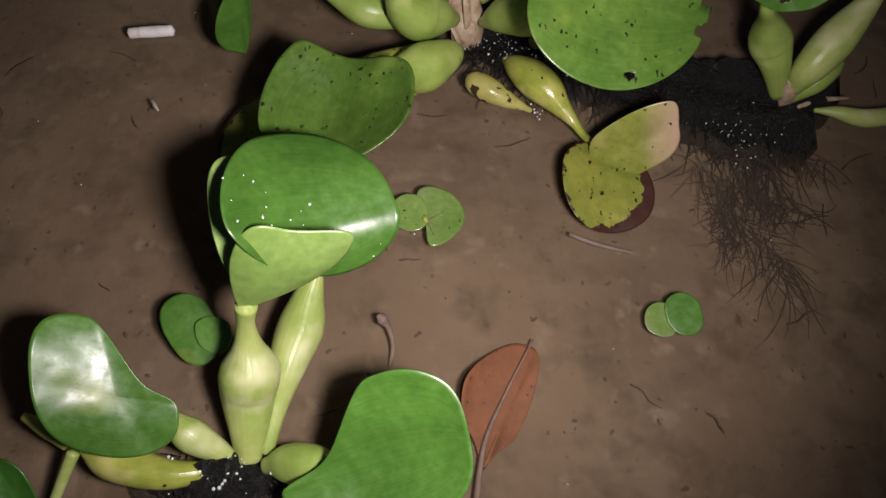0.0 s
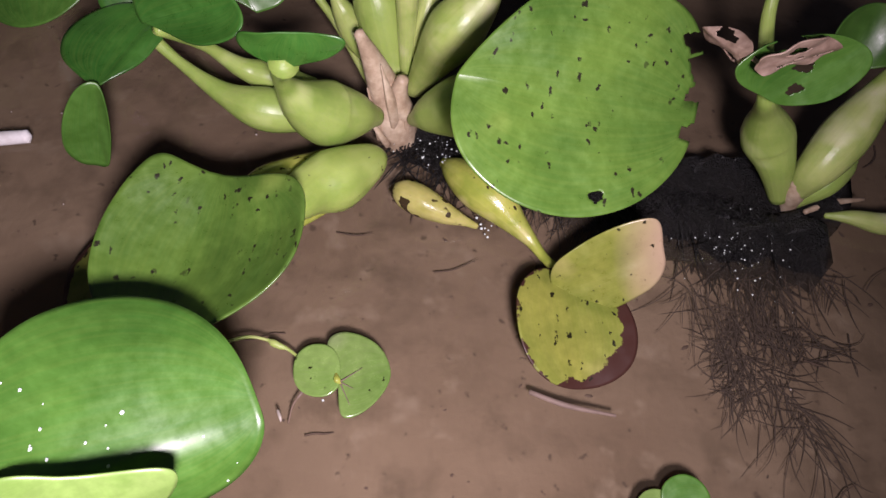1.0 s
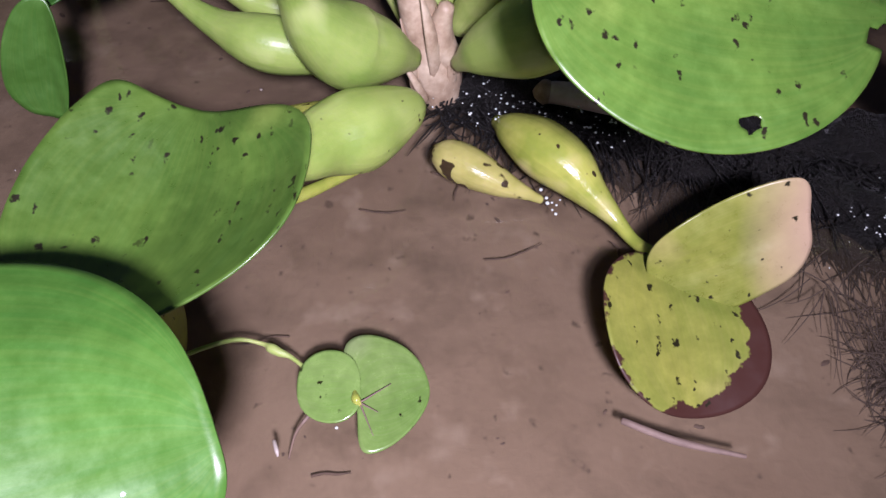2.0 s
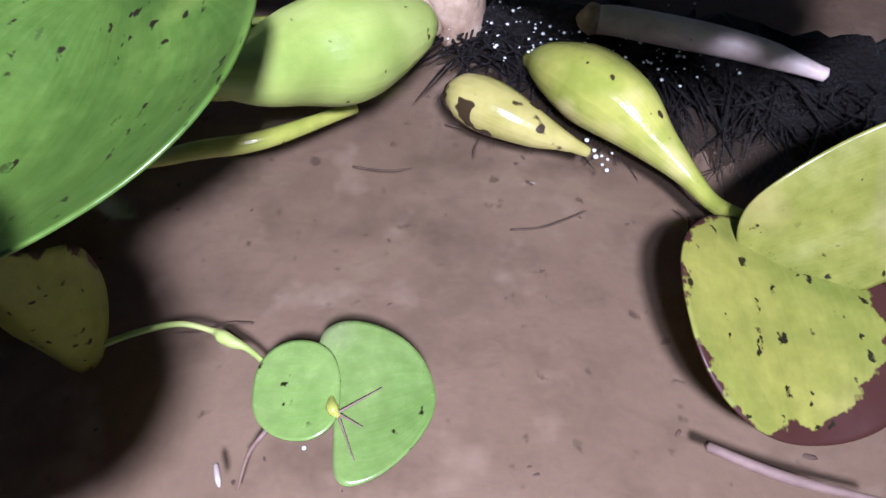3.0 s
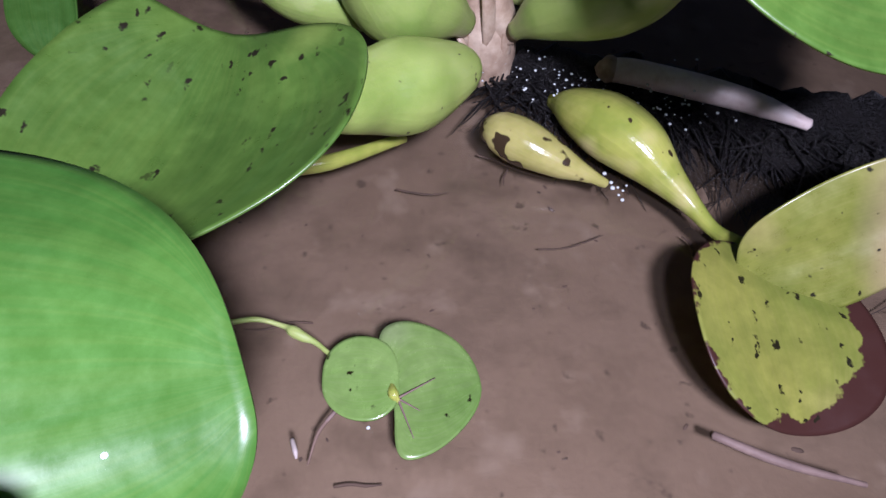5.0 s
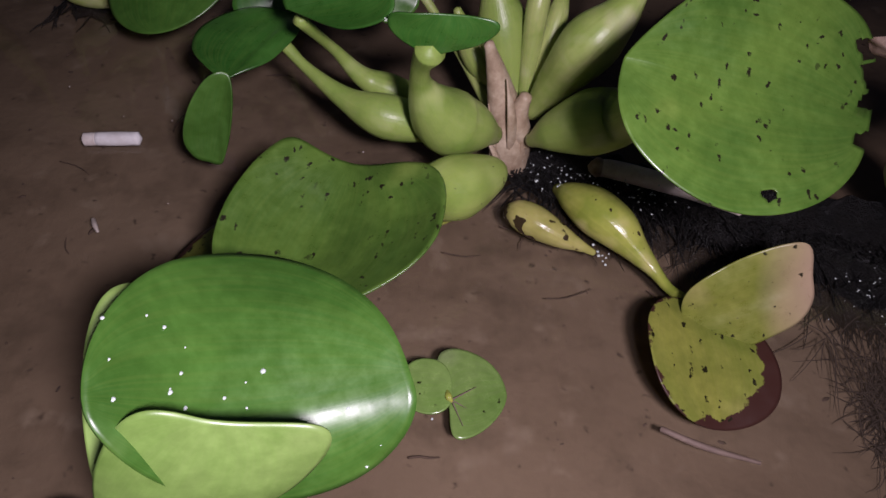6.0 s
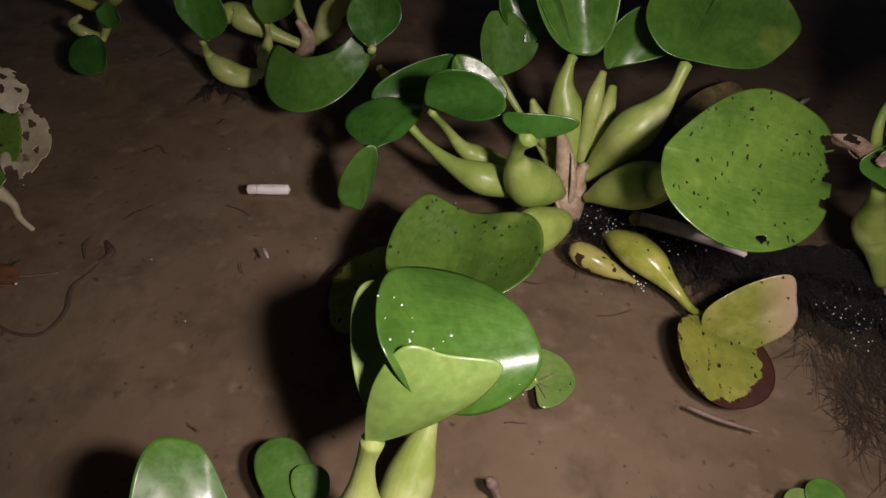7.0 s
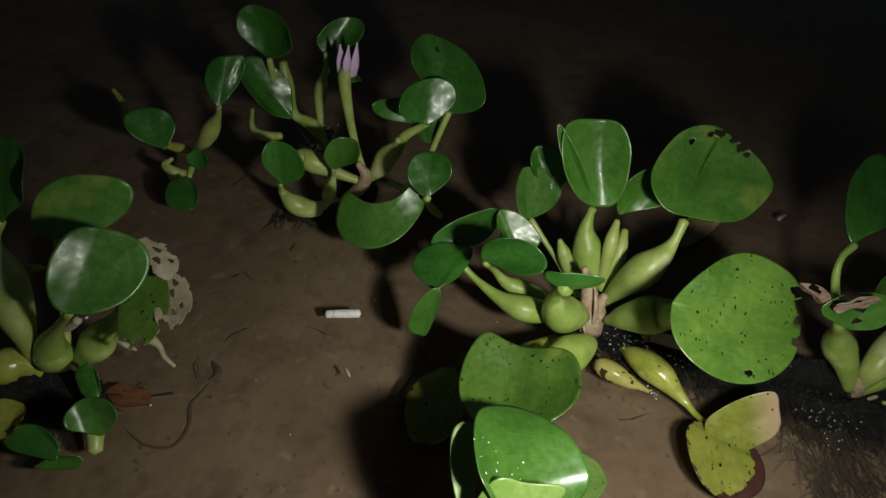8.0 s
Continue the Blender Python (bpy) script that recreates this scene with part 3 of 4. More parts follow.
blade(leaf_b, (-0.0640, 0.2130, 0.0560), (-0.0646, 0.2135, 0.0010), (-0.0735, 0.2160, 0.0230), (-0.0549, 0.2235, 0.0200), YELLOW, k=-0.1, seed=137, point=0.06, dish=0.02, name="leaf_tip", label="yellowing tip bent down to the water")

# roots of that plant: a black mat on the water and feathery hairs below it
mound(C, [((0.0216, 0.3467, 0.0010), 7), ((0.0446, 0.3418, 0.0030), 11), ((0.0827, 0.3331, 0.0030), 15), ((0.1195, 0.3221, 0.0020), 17), ((0.1637, 0.3185, 0.0020), 18), ((0.2073, 0.3128, 0.0010), 21), ((0.2608, 0.3122, 0.0010), 24)], ROOT, "root_mass", rough=0.34, flat=0.5)
mound(C, [((0.0539, 0.3392, -0.0040), 7), ((0.0908, 0.3234, -0.0030), 12), ((0.1433, 0.3031, -0.0030), 13), ((0.1913, 0.2828, -0.0030), 16), ((0.2393, 0.2779, -0.0030), 20)], ROOT, "root_mass", seed=6, rough=0.34, flat=0.5)
strands(C, [(0.0240, 0.3385, 0.0070), (0.0874, 0.3251, 0.0090), (0.1573, 0.3070, 0.0100), (0.2171, 0.2919, 0.0090)], (0.035, -0.012, 0), 900, ROOT, 0.0005, 0.010, seed=4, curl=1.5)
strands(C, [(0.0453, 0.3361, -0.0020), (0.1089, 0.3176, -0.0030), (0.1601, 0.2956, -0.0040), (0.2155, 0.2698, -0.0040)], (0.012, -0.03, 0), 420, ROOT, 0.0004, 0.010, seed=5, curl=0.9)
strands(C, [(0.1915, 0.2569, -0.0060), (0.2193, 0.2549, -0.0060)], (-0.002, -0.045, 0), 60, ROOT_BROWN, 0.00022, 0.007, seed=8, curl=0.4)
strands(C, [(0.1859, 0.2431, -0.0080), (0.1842, 0.1998, -0.0100)], (0.0, -0.020, 0), 170, ROOT_BROWN, 0.00022, 0.004, seed=9, curl=1.2)
strands(C, [(0.1632, 0.2582, -0.0040), (0.1818, 0.2480, -0.0060), (0.2164, 0.2392, -0.0060)], (0.006, -0.035, 0), 40, ROOT_BROWN, 0.00024, 0.006, seed=10, curl=0.8)
strands(C, [(0.1822, 0.2301, -0.0080), (0.2067, 0.2109, -0.0100), (0.2123, 0.1845, -0.0100)], (0.012, -0.05, 0), 90, ROOT_BROWN, 0.00024, 0.005, seed=11, curl=0.9)
strands(C, [(0.1836, 0.2822, -0.0030), (0.2155, 0.2719, -0.0040), (0.2589, 0.2619, -0.0060)], (0.008, -0.035, 0), 60, ROOT_BROWN, 0.0003, 0.006, seed=41, curl=0.9)
strands(C, [(0.1880, 0.2411, -0.0060), (0.2447, 0.2281, -0.0080)], (0.0, -0.03, 0), 50, ROOT_BROWN, 0.0003, 0.004, seed=42, curl=1.1)
strands(C, [(0.1061, 0.3304, -0.0040), (0.1256, 0.3111, -0.0040)], (0.0, -0.018, 0), 110, ROOT, 0.0004, 0.006, seed=12, curl=0.8)
# pale beads stand in for torch glints on the wet root mat
beads(C, along((0.0257, 0.3377, 0.0080), (0.1042, 0.3189, 0.0120), 120, 0.007, 21, (0.001, 0.008)), 0.0003, 0.0007, 4)
beads(C, along((0.1766, 0.2780, 0.0060), (0.2060, 0.2655, 0.0060), 56, 0.012, 22, (0.002, 0.010)), 0.0003, 0.0006, 5)

# the fading leaf that lies on the water, still on its stalk
D = plant((0.0900, 0.2700, 0.0000), "yellow fading leaf lying on the water with its swollen stalk", "fallen_leaf", "leaf", "fallen leaves")
stalk(D, [((0.0475, 0.3275, 0.0060), 3), ((0.0540, 0.3160, 0.0120), 8), ((0.0630, 0.3050, 0.0150), 11.5), ((0.0725, 0.2955, 0.0145), 10.5), ((0.0820, 0.2850, 0.0110), 6.2), ((0.0898, 0.2764, 0.0080), 3.4), ((0.0955, 0.2675, 0.0070), 2.4), ((0.0997, 0.2585, 0.0115), 2.6)], STALK_YELLOW)
blade(D, (0.0997, 0.2585, 0.0120), (0.1070, 0.2015, 0.0035), (0.0765, 0.2242, 0.0185), (0.1330, 0.2300, 0.0080), YELLOW, k=-0.02, bend=0.05, wave=0.02, seed=31, fine=True, pl=0.75, pr=0.6, dish=-0.02, burn=(1.0, 0.5), label="yellow spotted blade browning at its rim")
blade(D, (0.0965, 0.2480, 0.0110), (0.1415, 0.2550, 0.0400), (0.1165, 0.2595, 0.0450), (0.1275, 0.2400, 0.0120), PINKISH, lobe=0.0, k=-0.02, bend=0.04, wave=0.04, ragged=0.05, seed=32, pl=0.5, pr=0.5, tl=0.5, tr=0.5, dish=-0.03, fine=True, name="lobe", label="upturned lobe fading to pink")
Y = plant((0.0380, 0.2960, 0.0000), "short rotting yellow stalk with dark patches", "rotten_stalk", "plant debris", "plant debris")
stalk(Y, [((0.0225, 0.3055, 0.0090), 4.5), ((0.0275, 0.3020, 0.0110), 7.5), ((0.0360, 0.2968, 0.0110), 8), ((0.0475, 0.2915, 0.0090), 5.5), ((0.0560, 0.2890, 0.0070), 3), ((0.0635, 0.2868, 0.0050), 1.6)], STALK_ROT, "petiole")
beads(Y, along((0.0600, 0.2880, 0.0020), (0.0720, 0.2850, 0.0030), 9, 0.002, 5, (0, 0.002)), 0.0007, 0.0012, 7)

stick = new("peeled_stem")
stick.location = (0.1024, 0.3266, 0.0160)
tagged(stick, "bare pale peeled stem lying on black roots", "plant debris", "plant debris")
stalk(stick, [((0.0660, 0.3340, 0.0170), 4.4), ((0.0760, 0.3325, 0.0175), 4.9), ((0.1024, 0.3266, 0.0165), 4.8), ((0.1200, 0.3205, 0.0160), 4.0), ((0.1358, 0.3128, 0.0150), 2.2)], PEELED, "bare_stem")
stalk(stick, [((0.0625, 0.3346, 0.0170), 2.6), ((0.0642, 0.3343, 0.0170), 4.2), ((0.0662, 0.3340, 0.0172), 5.2), ((0.0684, 0.3337, 0.0172), 4.5)], CROWN, "torn_end", "frayed brown end")

# ---- foreground plant with the cupped leaf ----
A = plant((-0.0841, 0.0688, 0.0000), "water hyacinth with a cupped leaf on a tall swollen stalk")
stalk(A, [((-0.0812, 0.0681, 0.0060), 6), ((-0.0815, 0.0798, 0.0120), 9), ((-0.0823, 0.0962, 0.0211), 13), ((-0.0802, 0.1051, 0.0338), 14), ((-0.0799, 0.1131, 0.0450), 7), ((-0.0791, 0.1189, 0.0579), 4.2), ((-0.0765, 0.1229, 0.0708), 5)], STALK)
stalk(A, [((-0.0738, 0.0723, 0.0060), 4), ((-0.0699, 0.0934, 0.0120), 5.5), ((-0.0666, 0.1137, 0.0166), 10), ((-0.0621, 0.1323, 0.0177), 12), ((-0.0587, 0.1470, 0.0244), 8), ((-0.0545, 0.1579, 0.0321), 3), ((-0.0530, 0.1647, 0.0349), 1.5)], STALK)


leaf_a = blade(A, (-0.0763, 0.1371, 0.1200), (-0.0155, 0.1645, 0.0890), (-0.0625, 0.1955, 0.1000), (-0.0375, 0.1365, 0.0790), GREEN, lobe=0.0, k=0.0, bend=-0.12, wave=0.02, seed=38, fine=True, pl=1.2001, pr=0.8, dish=0.08, label="cupped glossy green leaf")
blade(A, (-0.0795, 0.1210, 0.0670), (-0.0520, 0.1380, 0.1120), (-0.0735, 0.1344, 0.1100), (-0.0320, 0.1405, 0.0960), UNDER, lobe=0.0, k=-0.25, bend=0.05, wave=0.0, seed=39, pl=2.6, pr=4.0, fine=True, dish=-0.04, fold=0.0, ragged=0.01, name="rolled_side", label="pale rolled side of the leaf")
blade(A, (-0.0800, 0.1290, 0.0860), (-0.0810, 0.1740, 0.1080), (-0.0910, 0.1600, 0.1030), (-0.0740, 0.1600, 0.1020), UNDER, k=-0.35, wave=0.0, ragged=0.01, seed=33, pl=1.3, pr=1.3001, dish=0.0, fold=0.0, name="rolled_side")
rr = random.Random(5)
top = [q.co for q in leaf_a.data.vertices[: len(leaf_a.data.vertices) // 2]]
beads(leaf_a, [tuple(rr.choice(top)) for _ in range(20)], 0.0003, 0.0008, 11, squash=0.4)
blade(A, (-0.1099, 0.0853, 0.0322), (-0.1621, 0.0887, 0.0627), (-0.1407, 0.0638, 0.0340), (-0.1482, 0.1188, 0.0604), GREEN, lobe=0.0, k=-0.05, bend=-0.06, seed=34, pl=0.6, pr=16.0, neck=0.22, fine=True)
stalk(A, [((-0.0866, 0.0679, 0.0060), 3), ((-0.0964, 0.0719, 0.0120), 6), ((-0.1071, 0.0771, 0.0200), 8), ((-0.1138, 0.0816, 0.0231), 5), ((-0.1201, 0.0841, 0.0250), 3)], STALK)
blade(A, (-0.0585, 0.0498, 0.0300), (0.0214, 0.0717, 0.0620), (-0.0173, 0.0928, 0.0757), (-0.0021, 0.0358, 0.0438), GREEN, k=-0.12, bend=-0.05, seed=35, pl=16.0, pr=0.6, neck=0.2, fine=True)
stalk(A, [((-0.0724, 0.0654, 0.0080), 4), ((-0.0608, 0.0662, 0.0140), 9), ((-0.0463, 0.0643, 0.0220), 9), ((-0.0353, 0.0608, 0.0260), 4), ((-0.0301, 0.0600, 0.0260), 3)], BULB)
blade(A, (-0.1611, 0.0356, 0.0300), (-0.1760, 0.0587, 0.0500), (-0.1856, 0.0444, 0.0505), (-0.1606, 0.0520, 0.0450), DEEP, lobe=0.1, seed=36)
stalk(A, [((-0.0888, 0.0653, 0.0060), 3), ((-0.1159, 0.0601, 0.0100), 7), ((-0.1417, 0.0651, 0.0140), 9), ((-0.1543, 0.0704, 0.0180), 4)], STALK_YELLOW)
stalk(A, [((-0.1577, 0.0674, 0.0200), 3), ((-0.1622, 0.0570, 0.0140), 2.6), ((-0.1665, 0.0465, 0.0080), 2.4)], STALK)
stalk(A, [((-0.1629, 0.0704, 0.0160), 2.5), ((-0.1745, 0.0780, 0.0180), 4), ((-0.1858, 0.0829, 0.0180), 2)], STALK_YELLOW)
mound(A, [((-0.0700, 0.0599, 0.0020), 8), ((-0.0913, 0.0591, 0.0030), 13), ((-0.1132, 0.0587, 0.0010), 11), ((-0.1327, 0.0536, -0.0040), 8)], ROOT, "root_mass", seed=9, rough=0.25)
strands(A, [(-0.0697, 0.0596, 0.0040), (-0.1175, 0.0582, 0.0040)], (-0.01, -0.02, 0), 160, ROOT, 0.0006, 0.012, seed=14, curl=1.2)
beads(A, along((-0.1171, 0.0593, 0.0060), (-0.0646, 0.0646, 0.0060), 40, 0.006, 23, (0.004, 0.010)), 0.0004, 0.0010, 6)

# the yellow leaf beside it
J = plant((-0.1047, 0.2542, 0.0000), "yellowing spotted leaf floating on short stalk", "fallen_leaf", "leaf", "fallen leaves")
blade(J, (-0.0817, 0.2616, 0.0205), (-0.1258, 0.2422, 0.0060), (-0.0977, 0.2211, 0.0045), (-0.1087, 0.2798, 0.0110), YELLOW, k=0.05, bend=0.05, dish=0.02, pl=0.7, pr=0.7, burn=(0.3, 0.3), seed=37, label="yellow blade with a brown rim")

stalk(J, [((-0.0835, 0.2612, 0.0200), 2.2), ((-0.0780, 0.2650, 0.0140), 1.6), ((-0.0600, 0.2690, 0.0140), 2.0), ((-0.0459, 0.2720, 0.0160), 2.6), ((-0.0280, 0.2760, 0.0170), 2.6), ((-0.0060, 0.2950, 0.0120), 1.8)], STALK_YELLOW)

# small floating plantlets
def plantlet(label, blades, runner=None):
    ob = plant(blades[0][0], label, "water_plantlet", "water plant", "small floating plantlets")
    for i, (b, t, l, r, mat) in enumerate(blades):
        blade(ob, b, t, l, r, mat, k=0.05, bend=0.02, wave=0.015, dish=0.015, fold=0.01, pl=0.7, pr=0.7, seed=40 + i + len(label), thick=0.0007)
    if runner:
        stalk(ob, runner, STALK, "runner", seg=8)
    return ob


# light green, with the whitish sheen of the wet leaf mixed into the colour
PAD = leaf_material("floating leaf light green with sheen", (0.27, 0.42, 0.11), (0.17, 0.32, 0.06), pale=(0.48, 0.52, 0.3), pale_at=0.5, spots=0.2, rough=0.2)
pad = plantlet("light green two-leaved plantlet floating flat on the water",
               [((-0.0011, 0.2035, 0.0030), (0.0214, 0.2120, 0.0030), (-0.0030, 0.2275, 0.0030), (0.0068, 0.1888, 0.0030), PAD),
                ((0.0000, 0.2090, 0.0046), (-0.0207, 0.2090, 0.0025), (-0.0085, 0.1975, 0.0032), (-0.0110, 0.2220, 0.0038), PAD)],
               [((-0.0630, 0.2180, 0.0020), 0.8), ((-0.0530, 0.2225, 0.0030), 0.8), ((-0.0424, 0.2252, 0.0040), 0.8), ((-0.0340, 0.2243, 0.0030), 0.8), ((-0.0310, 0.2228, 0.0030), 1.7), ((-0.0280, 0.2215, 0.0025), 1.5), ((-0.0240, 0.2200, 0.0020), 0.8), ((-0.0170, 0.2150, 0.0010), 0.7)])

stalk(pad, [((-0.0020, 0.2085, 0.0040), 0.6), ((-0.0012, 0.2050, 0.0050), 1.5), ((0.0006, 0.2030, 0.0042), 0.5)], STALK_YELLOW, "crown", seg=8)
for vein in ((0.0095, 0.2105, 0.0046), (0.0060, 0.2010, 0.0046), (0.0050, 0.1935, 0.0046)):
    stalk(pad, [((0.0000, 0.2040, 0.0046), 0.35), (vein, 0.12)], TWIG, "vein", seg=6)
stalk(pad, [((-0.0160, 0.2010, 0.0010), 0.6), ((-0.0200, 0.1960, -0.0020), 0.5), ((-0.0220, 0.1890, -0.0060), 0.3)], TWIG, "root", seg=6)
beads(pad, [(-0.0150, 0.2215, 0.0010), (-0.0135, 0.2223, 0.0010), (-0.0117, 0.2228, 0.0010), (-0.0100, 0.2232, 0.0010), (-0.0070, 0.1970, 0.0010)], 0.0004, 0.0006, 3)
s1 = plantlet("small curled green plantlet floating near the stalks",
              [((-0.1112, 0.1421, 0.0090), (-0.1314, 0.1263, 0.0070), (-0.1088, 0.1159, 0.0040), (-0.1333, 0.1483, 0.0100), GREEN), ((-0.1176, 0.1309, 0.0100), (-0.0992, 0.1319, 0.0090), (-0.1093, 0.1382, 0.0120), (-0.1055, 0.1204, 0.0060), GREEN)])
stalk(s1, [((-0.1302, 0.1249, 0.0020), 1.0), ((-0.1194, 0.1210, 0.0030), 1.6), ((-0.1110, 0.1237, 0.0020), 0.8)], STALK_YELLOW, "runner", seg=8)
plantlet("small round green plantlet on open water",
         [((0.1327, 0.1513, 0.0050), (0.1524, 0.1539, 0.0060), (0.1409, 0.1639, 0.0070), (0.1453, 0.1405, 0.0030), GREEN), ((0.1390, 0.1480, 0.0030), (0.1212, 0.1483, 0.0030), (0.1305, 0.1392, 0.0030), (0.1311, 0.1589, 0.0040), PAD)])

# ---- plant with the torn leaf, at the edge of the root mat ----
E_ = plant((0.2329, 0.3112, 0.0000), "water hyacinth with pear-shaped stalks and a torn withered leaf")
stalk(E_, [((0.2223, 0.3037, 0.0120), 5), ((0.2108, 0.3072, 0.0346), 9), ((0.2015, 0.3132, 0.0487), 12.5), ((0.1882, 0.3071, 0.0707), 6), ((0.1766, 0.2987, 0.0901), 3.5), ((0.1776, 0.3243, 0.1041), 3), ((0.1799, 0.3351, 0.1170), 2.4), ((0.1905, 0.3449, 0.1227), 3)], BULB)
stalk(E_, [((0.2279, 0.3023, 0.0209), 6), ((0.2298, 0.3036, 0.0372), 10), ((0.2400, 0.3136, 0.0497), 12), ((0.2523, 0.3264, 0.0636), 8), ((0.2585, 0.3330, 0.0792), 4)], STALK)
stalk(E_, [((0.2316, 0.3028, 0.0100), 4), ((0.2387, 0.3025, 0.0257), 7), ((0.2499, 0.3093, 0.0300), 5), ((0.2554, 0.3133, 0.0321), 2)], BULB)
stalk(E_, [((0.2487, 0.2972, 0.0060), 1.5), ((0.2620, 0.2947, 0.0080), 4), ((0.2785, 0.2909, 0.0080), 6), ((0.2959, 0.2920, 0.0100), 6)], STALK)
stalk(E_, [((0.2309, 0.3046, 0.0040), 5), ((0.2265, 0.3023, 0.0209), 6), ((0.2237, 0.3021, 0.0288), 4)], CROWN, "crown")
stalk(E_, [((0.2382, 0.2991, 0.0060), 1.5), ((0.2528, 0.3040, 0.0080), 2), ((0.2723, 0.3068, 0.0080), 1)], CROWN, "sheath", seg=8)
blade(E_, (0.1627, 0.2819, 0.1042), (0.1939, 0.2903, 0.1233), (0.1531, 0.2868, 0.1212), (0.1919, 0.2813, 0.1050), GREEN, seed=51, bites=((-0.5, 0.35, 0.1), (-0.1, 0.5, 0.08), (-0.75, 0.7, 0.14), (0.3, 0.25, 0.08)), pl=0.8, pr=0.9, ragged=0.1, label="torn half-eaten leaf")
blade(E_, (0.1548, 0.2823, 0.1188), (0.1413, 0.3073, 0.1142), (0.1506, 0.2988, 0.1090), (0.1497, 0.2939, 0.1200), TORN, lobe=0.0, seed=52, wave=0.12, ragged=0.12, bites=((0.6, 0.7, 0.16), (-0.6, 0.45, 0.14)), label="withered pale shred of leaf")
blade(E_, (0.1516, 0.2772, 0.1206), (0.1813, 0.2835, 0.1289), (0.1585, 0.2748, 0.1320), (0.1733, 0.2817, 0.1198), TORN, wave=0.12, ragged=0.3, pl=0.9, pr=0.9, seed=152, name="withered_scrap", bites=((0.4, 0.3, 0.12), (-0.5, 0.55, 0.13), (0.5, 0.75, 0.12), (0.0, 0.5, 0.06)))
blade(E_, (0.1905, 0.3449, 0.1227), (0.2246, 0.4170, 0.1562), (0.1915, 0.3869, 0.1462), (0.2472, 0.3882, 0.1400), DEEP, seed=53)
blade(E_, (0.2365, 0.3370, 0.0662), (0.2471, 0.3552, 0.0940), (0.2223, 0.3412, 0.0853), (0.2606, 0.3360, 0.0846), GREEN, seed=54)

# ---- plant with the flower bud ----
F = plant((-0.192, 0.512, 0.0), "water hyacinth with a lilac flower bud on a tall stalk")
stalk(F, [((-0.2155, 0.4962, 0.0060), 4), ((-0.2019, 0.4959, 0.0170), 7), ((-0.1923, 0.4916, 0.0375), 6), ((-0.1995, 0.4909, 0.0530), 3)], CROWN, "crown", "pinkish sheath")
bud_stalk = stalk(F, [((-0.1930, 0.4957, 0.0326), 4), ((-0.1998, 0.4970, 0.0581), 3.2), ((-0.2055, 0.4958, 0.0881), 4), ((-0.2097, 0.4989, 0.1160), 5), ((-0.2108, 0.4974, 0.1390), 6), ((-0.2084, 0.4975, 0.1510), 5)], STALK, "flower_stalk")
for i, (px, dx) in enumerate(((0, 0.0), (1, 0.005), (2, -0.005))):
    stalk(bud_stalk, [(tuple(Vector((-0.2085, 0.4994, 0.1410)) + Vector((dx, 0, 0))), 4), (tuple(Vector((-0.2071, 0.4967, 0.1550)) + Vector((dx * 1.3, -0.003 + 0.003 * i, 0))), 4.5), (tuple(Vector((-0.2058, 0.4983, 0.1700)) + Vector((dx * 1.5, 0, 0.003 * (i == 1)))), 0.8)], PETAL, "petal", flat=0.5, seed=i)
blade(F, (-0.1660, 0.4153, 0.0665), (-0.1662, 0.3858, 0.0394), (-0.1289, 0.4191, 0.0673), (-0.2081, 0.4161, 0.0453), GREEN, lobe=0.3, k=0.05, pl=0.6, pr=0.7, seed=71, bend=-0.05, wave=0.02)
blade(F, (-0.1253, 0.4114, 0.0789), (-0.1271, 0.4401, 0.1075), (-0.1444, 0.4223, 0.0969), (-0.1072, 0.4283, 0.0974), DEEP, seed=72)
blade(F, (-0.1554, 0.5064, 0.0937), (-0.1541, 0.5137, 0.1165), (-0.1870, 0.4986, 0.1131), (-0.1231, 0.5000, 0.1116), DEEP, seed=73, bend=-0.03, pl=0.8, pr=0.7, tl=1.4, wave=0.03)
blade(F, (-0.1432, 0.5082, 0.1014), (-0.1334, 0.4965, 0.0816), (-0.1239, 0.5052, 0.0995), (-0.1492, 0.5053, 0.0918), DEEP, seed=173, pl=0.7, pr=0.7, k=0.2, point=0.08, wave=0.02, name="hanging_side")
blade(F, (-0.1349, 0.4884, 0.1036), (-0.1355, 0.5058, 0.1418), (-0.1616, 0.4791, 0.1262), (-0.1099, 0.5075, 0.1269), DEEP, seed=74)
blade(F, (-0.1150, 0.4993, 0.1116), (-0.1318, 0.5440, 0.1650), (-0.1512, 0.5156, 0.1518), (-0.0838, 0.5008, 0.1371), DEEP, seed=75, k=-0.1, bites=((-0.1, 0.82, 0.035),))
blade(F, (-0.2333, 0.5264, 0.1450), (-0.2118, 0.5462, 0.1750), (-0.2379, 0.5291, 0.1650), (-0.2021, 0.5358, 0.1600), DEEP, seed=76)
blade(F, (-0.2894, 0.5353, 0.1305), (-0.2973, 0.5435, 0.1800), (-0.3156, 0.5343, 0.1600), (-0.2590, 0.5191, 0.1600), DEEP, seed=77)
blade(F, (-0.2711, 0.5281, 0.0733), (-0.3143, 0.5340, 0.1303), (-0.3069, 0.5142, 0.1003), (-0.2816, 0.5459, 0.1107), DEEP, lobe=0.0, seed=78, k=-0.1)
blade(F, (-0.2633, 0.4497, 0.0500), (-0.2656, 0.4562, 0.0937), (-0.2783, 0.4507, 0.0767), (-0.2399, 0.4481, 0.0739), DEEP, seed=79)
blade(F, (-0.2209, 0.4711, 0.0562), (-0.2081, 0.4734, 0.0926), (-0.2248, 0.4663, 0.0824), (-0.1933, 0.4702, 0.0807), GREEN, seed=80)
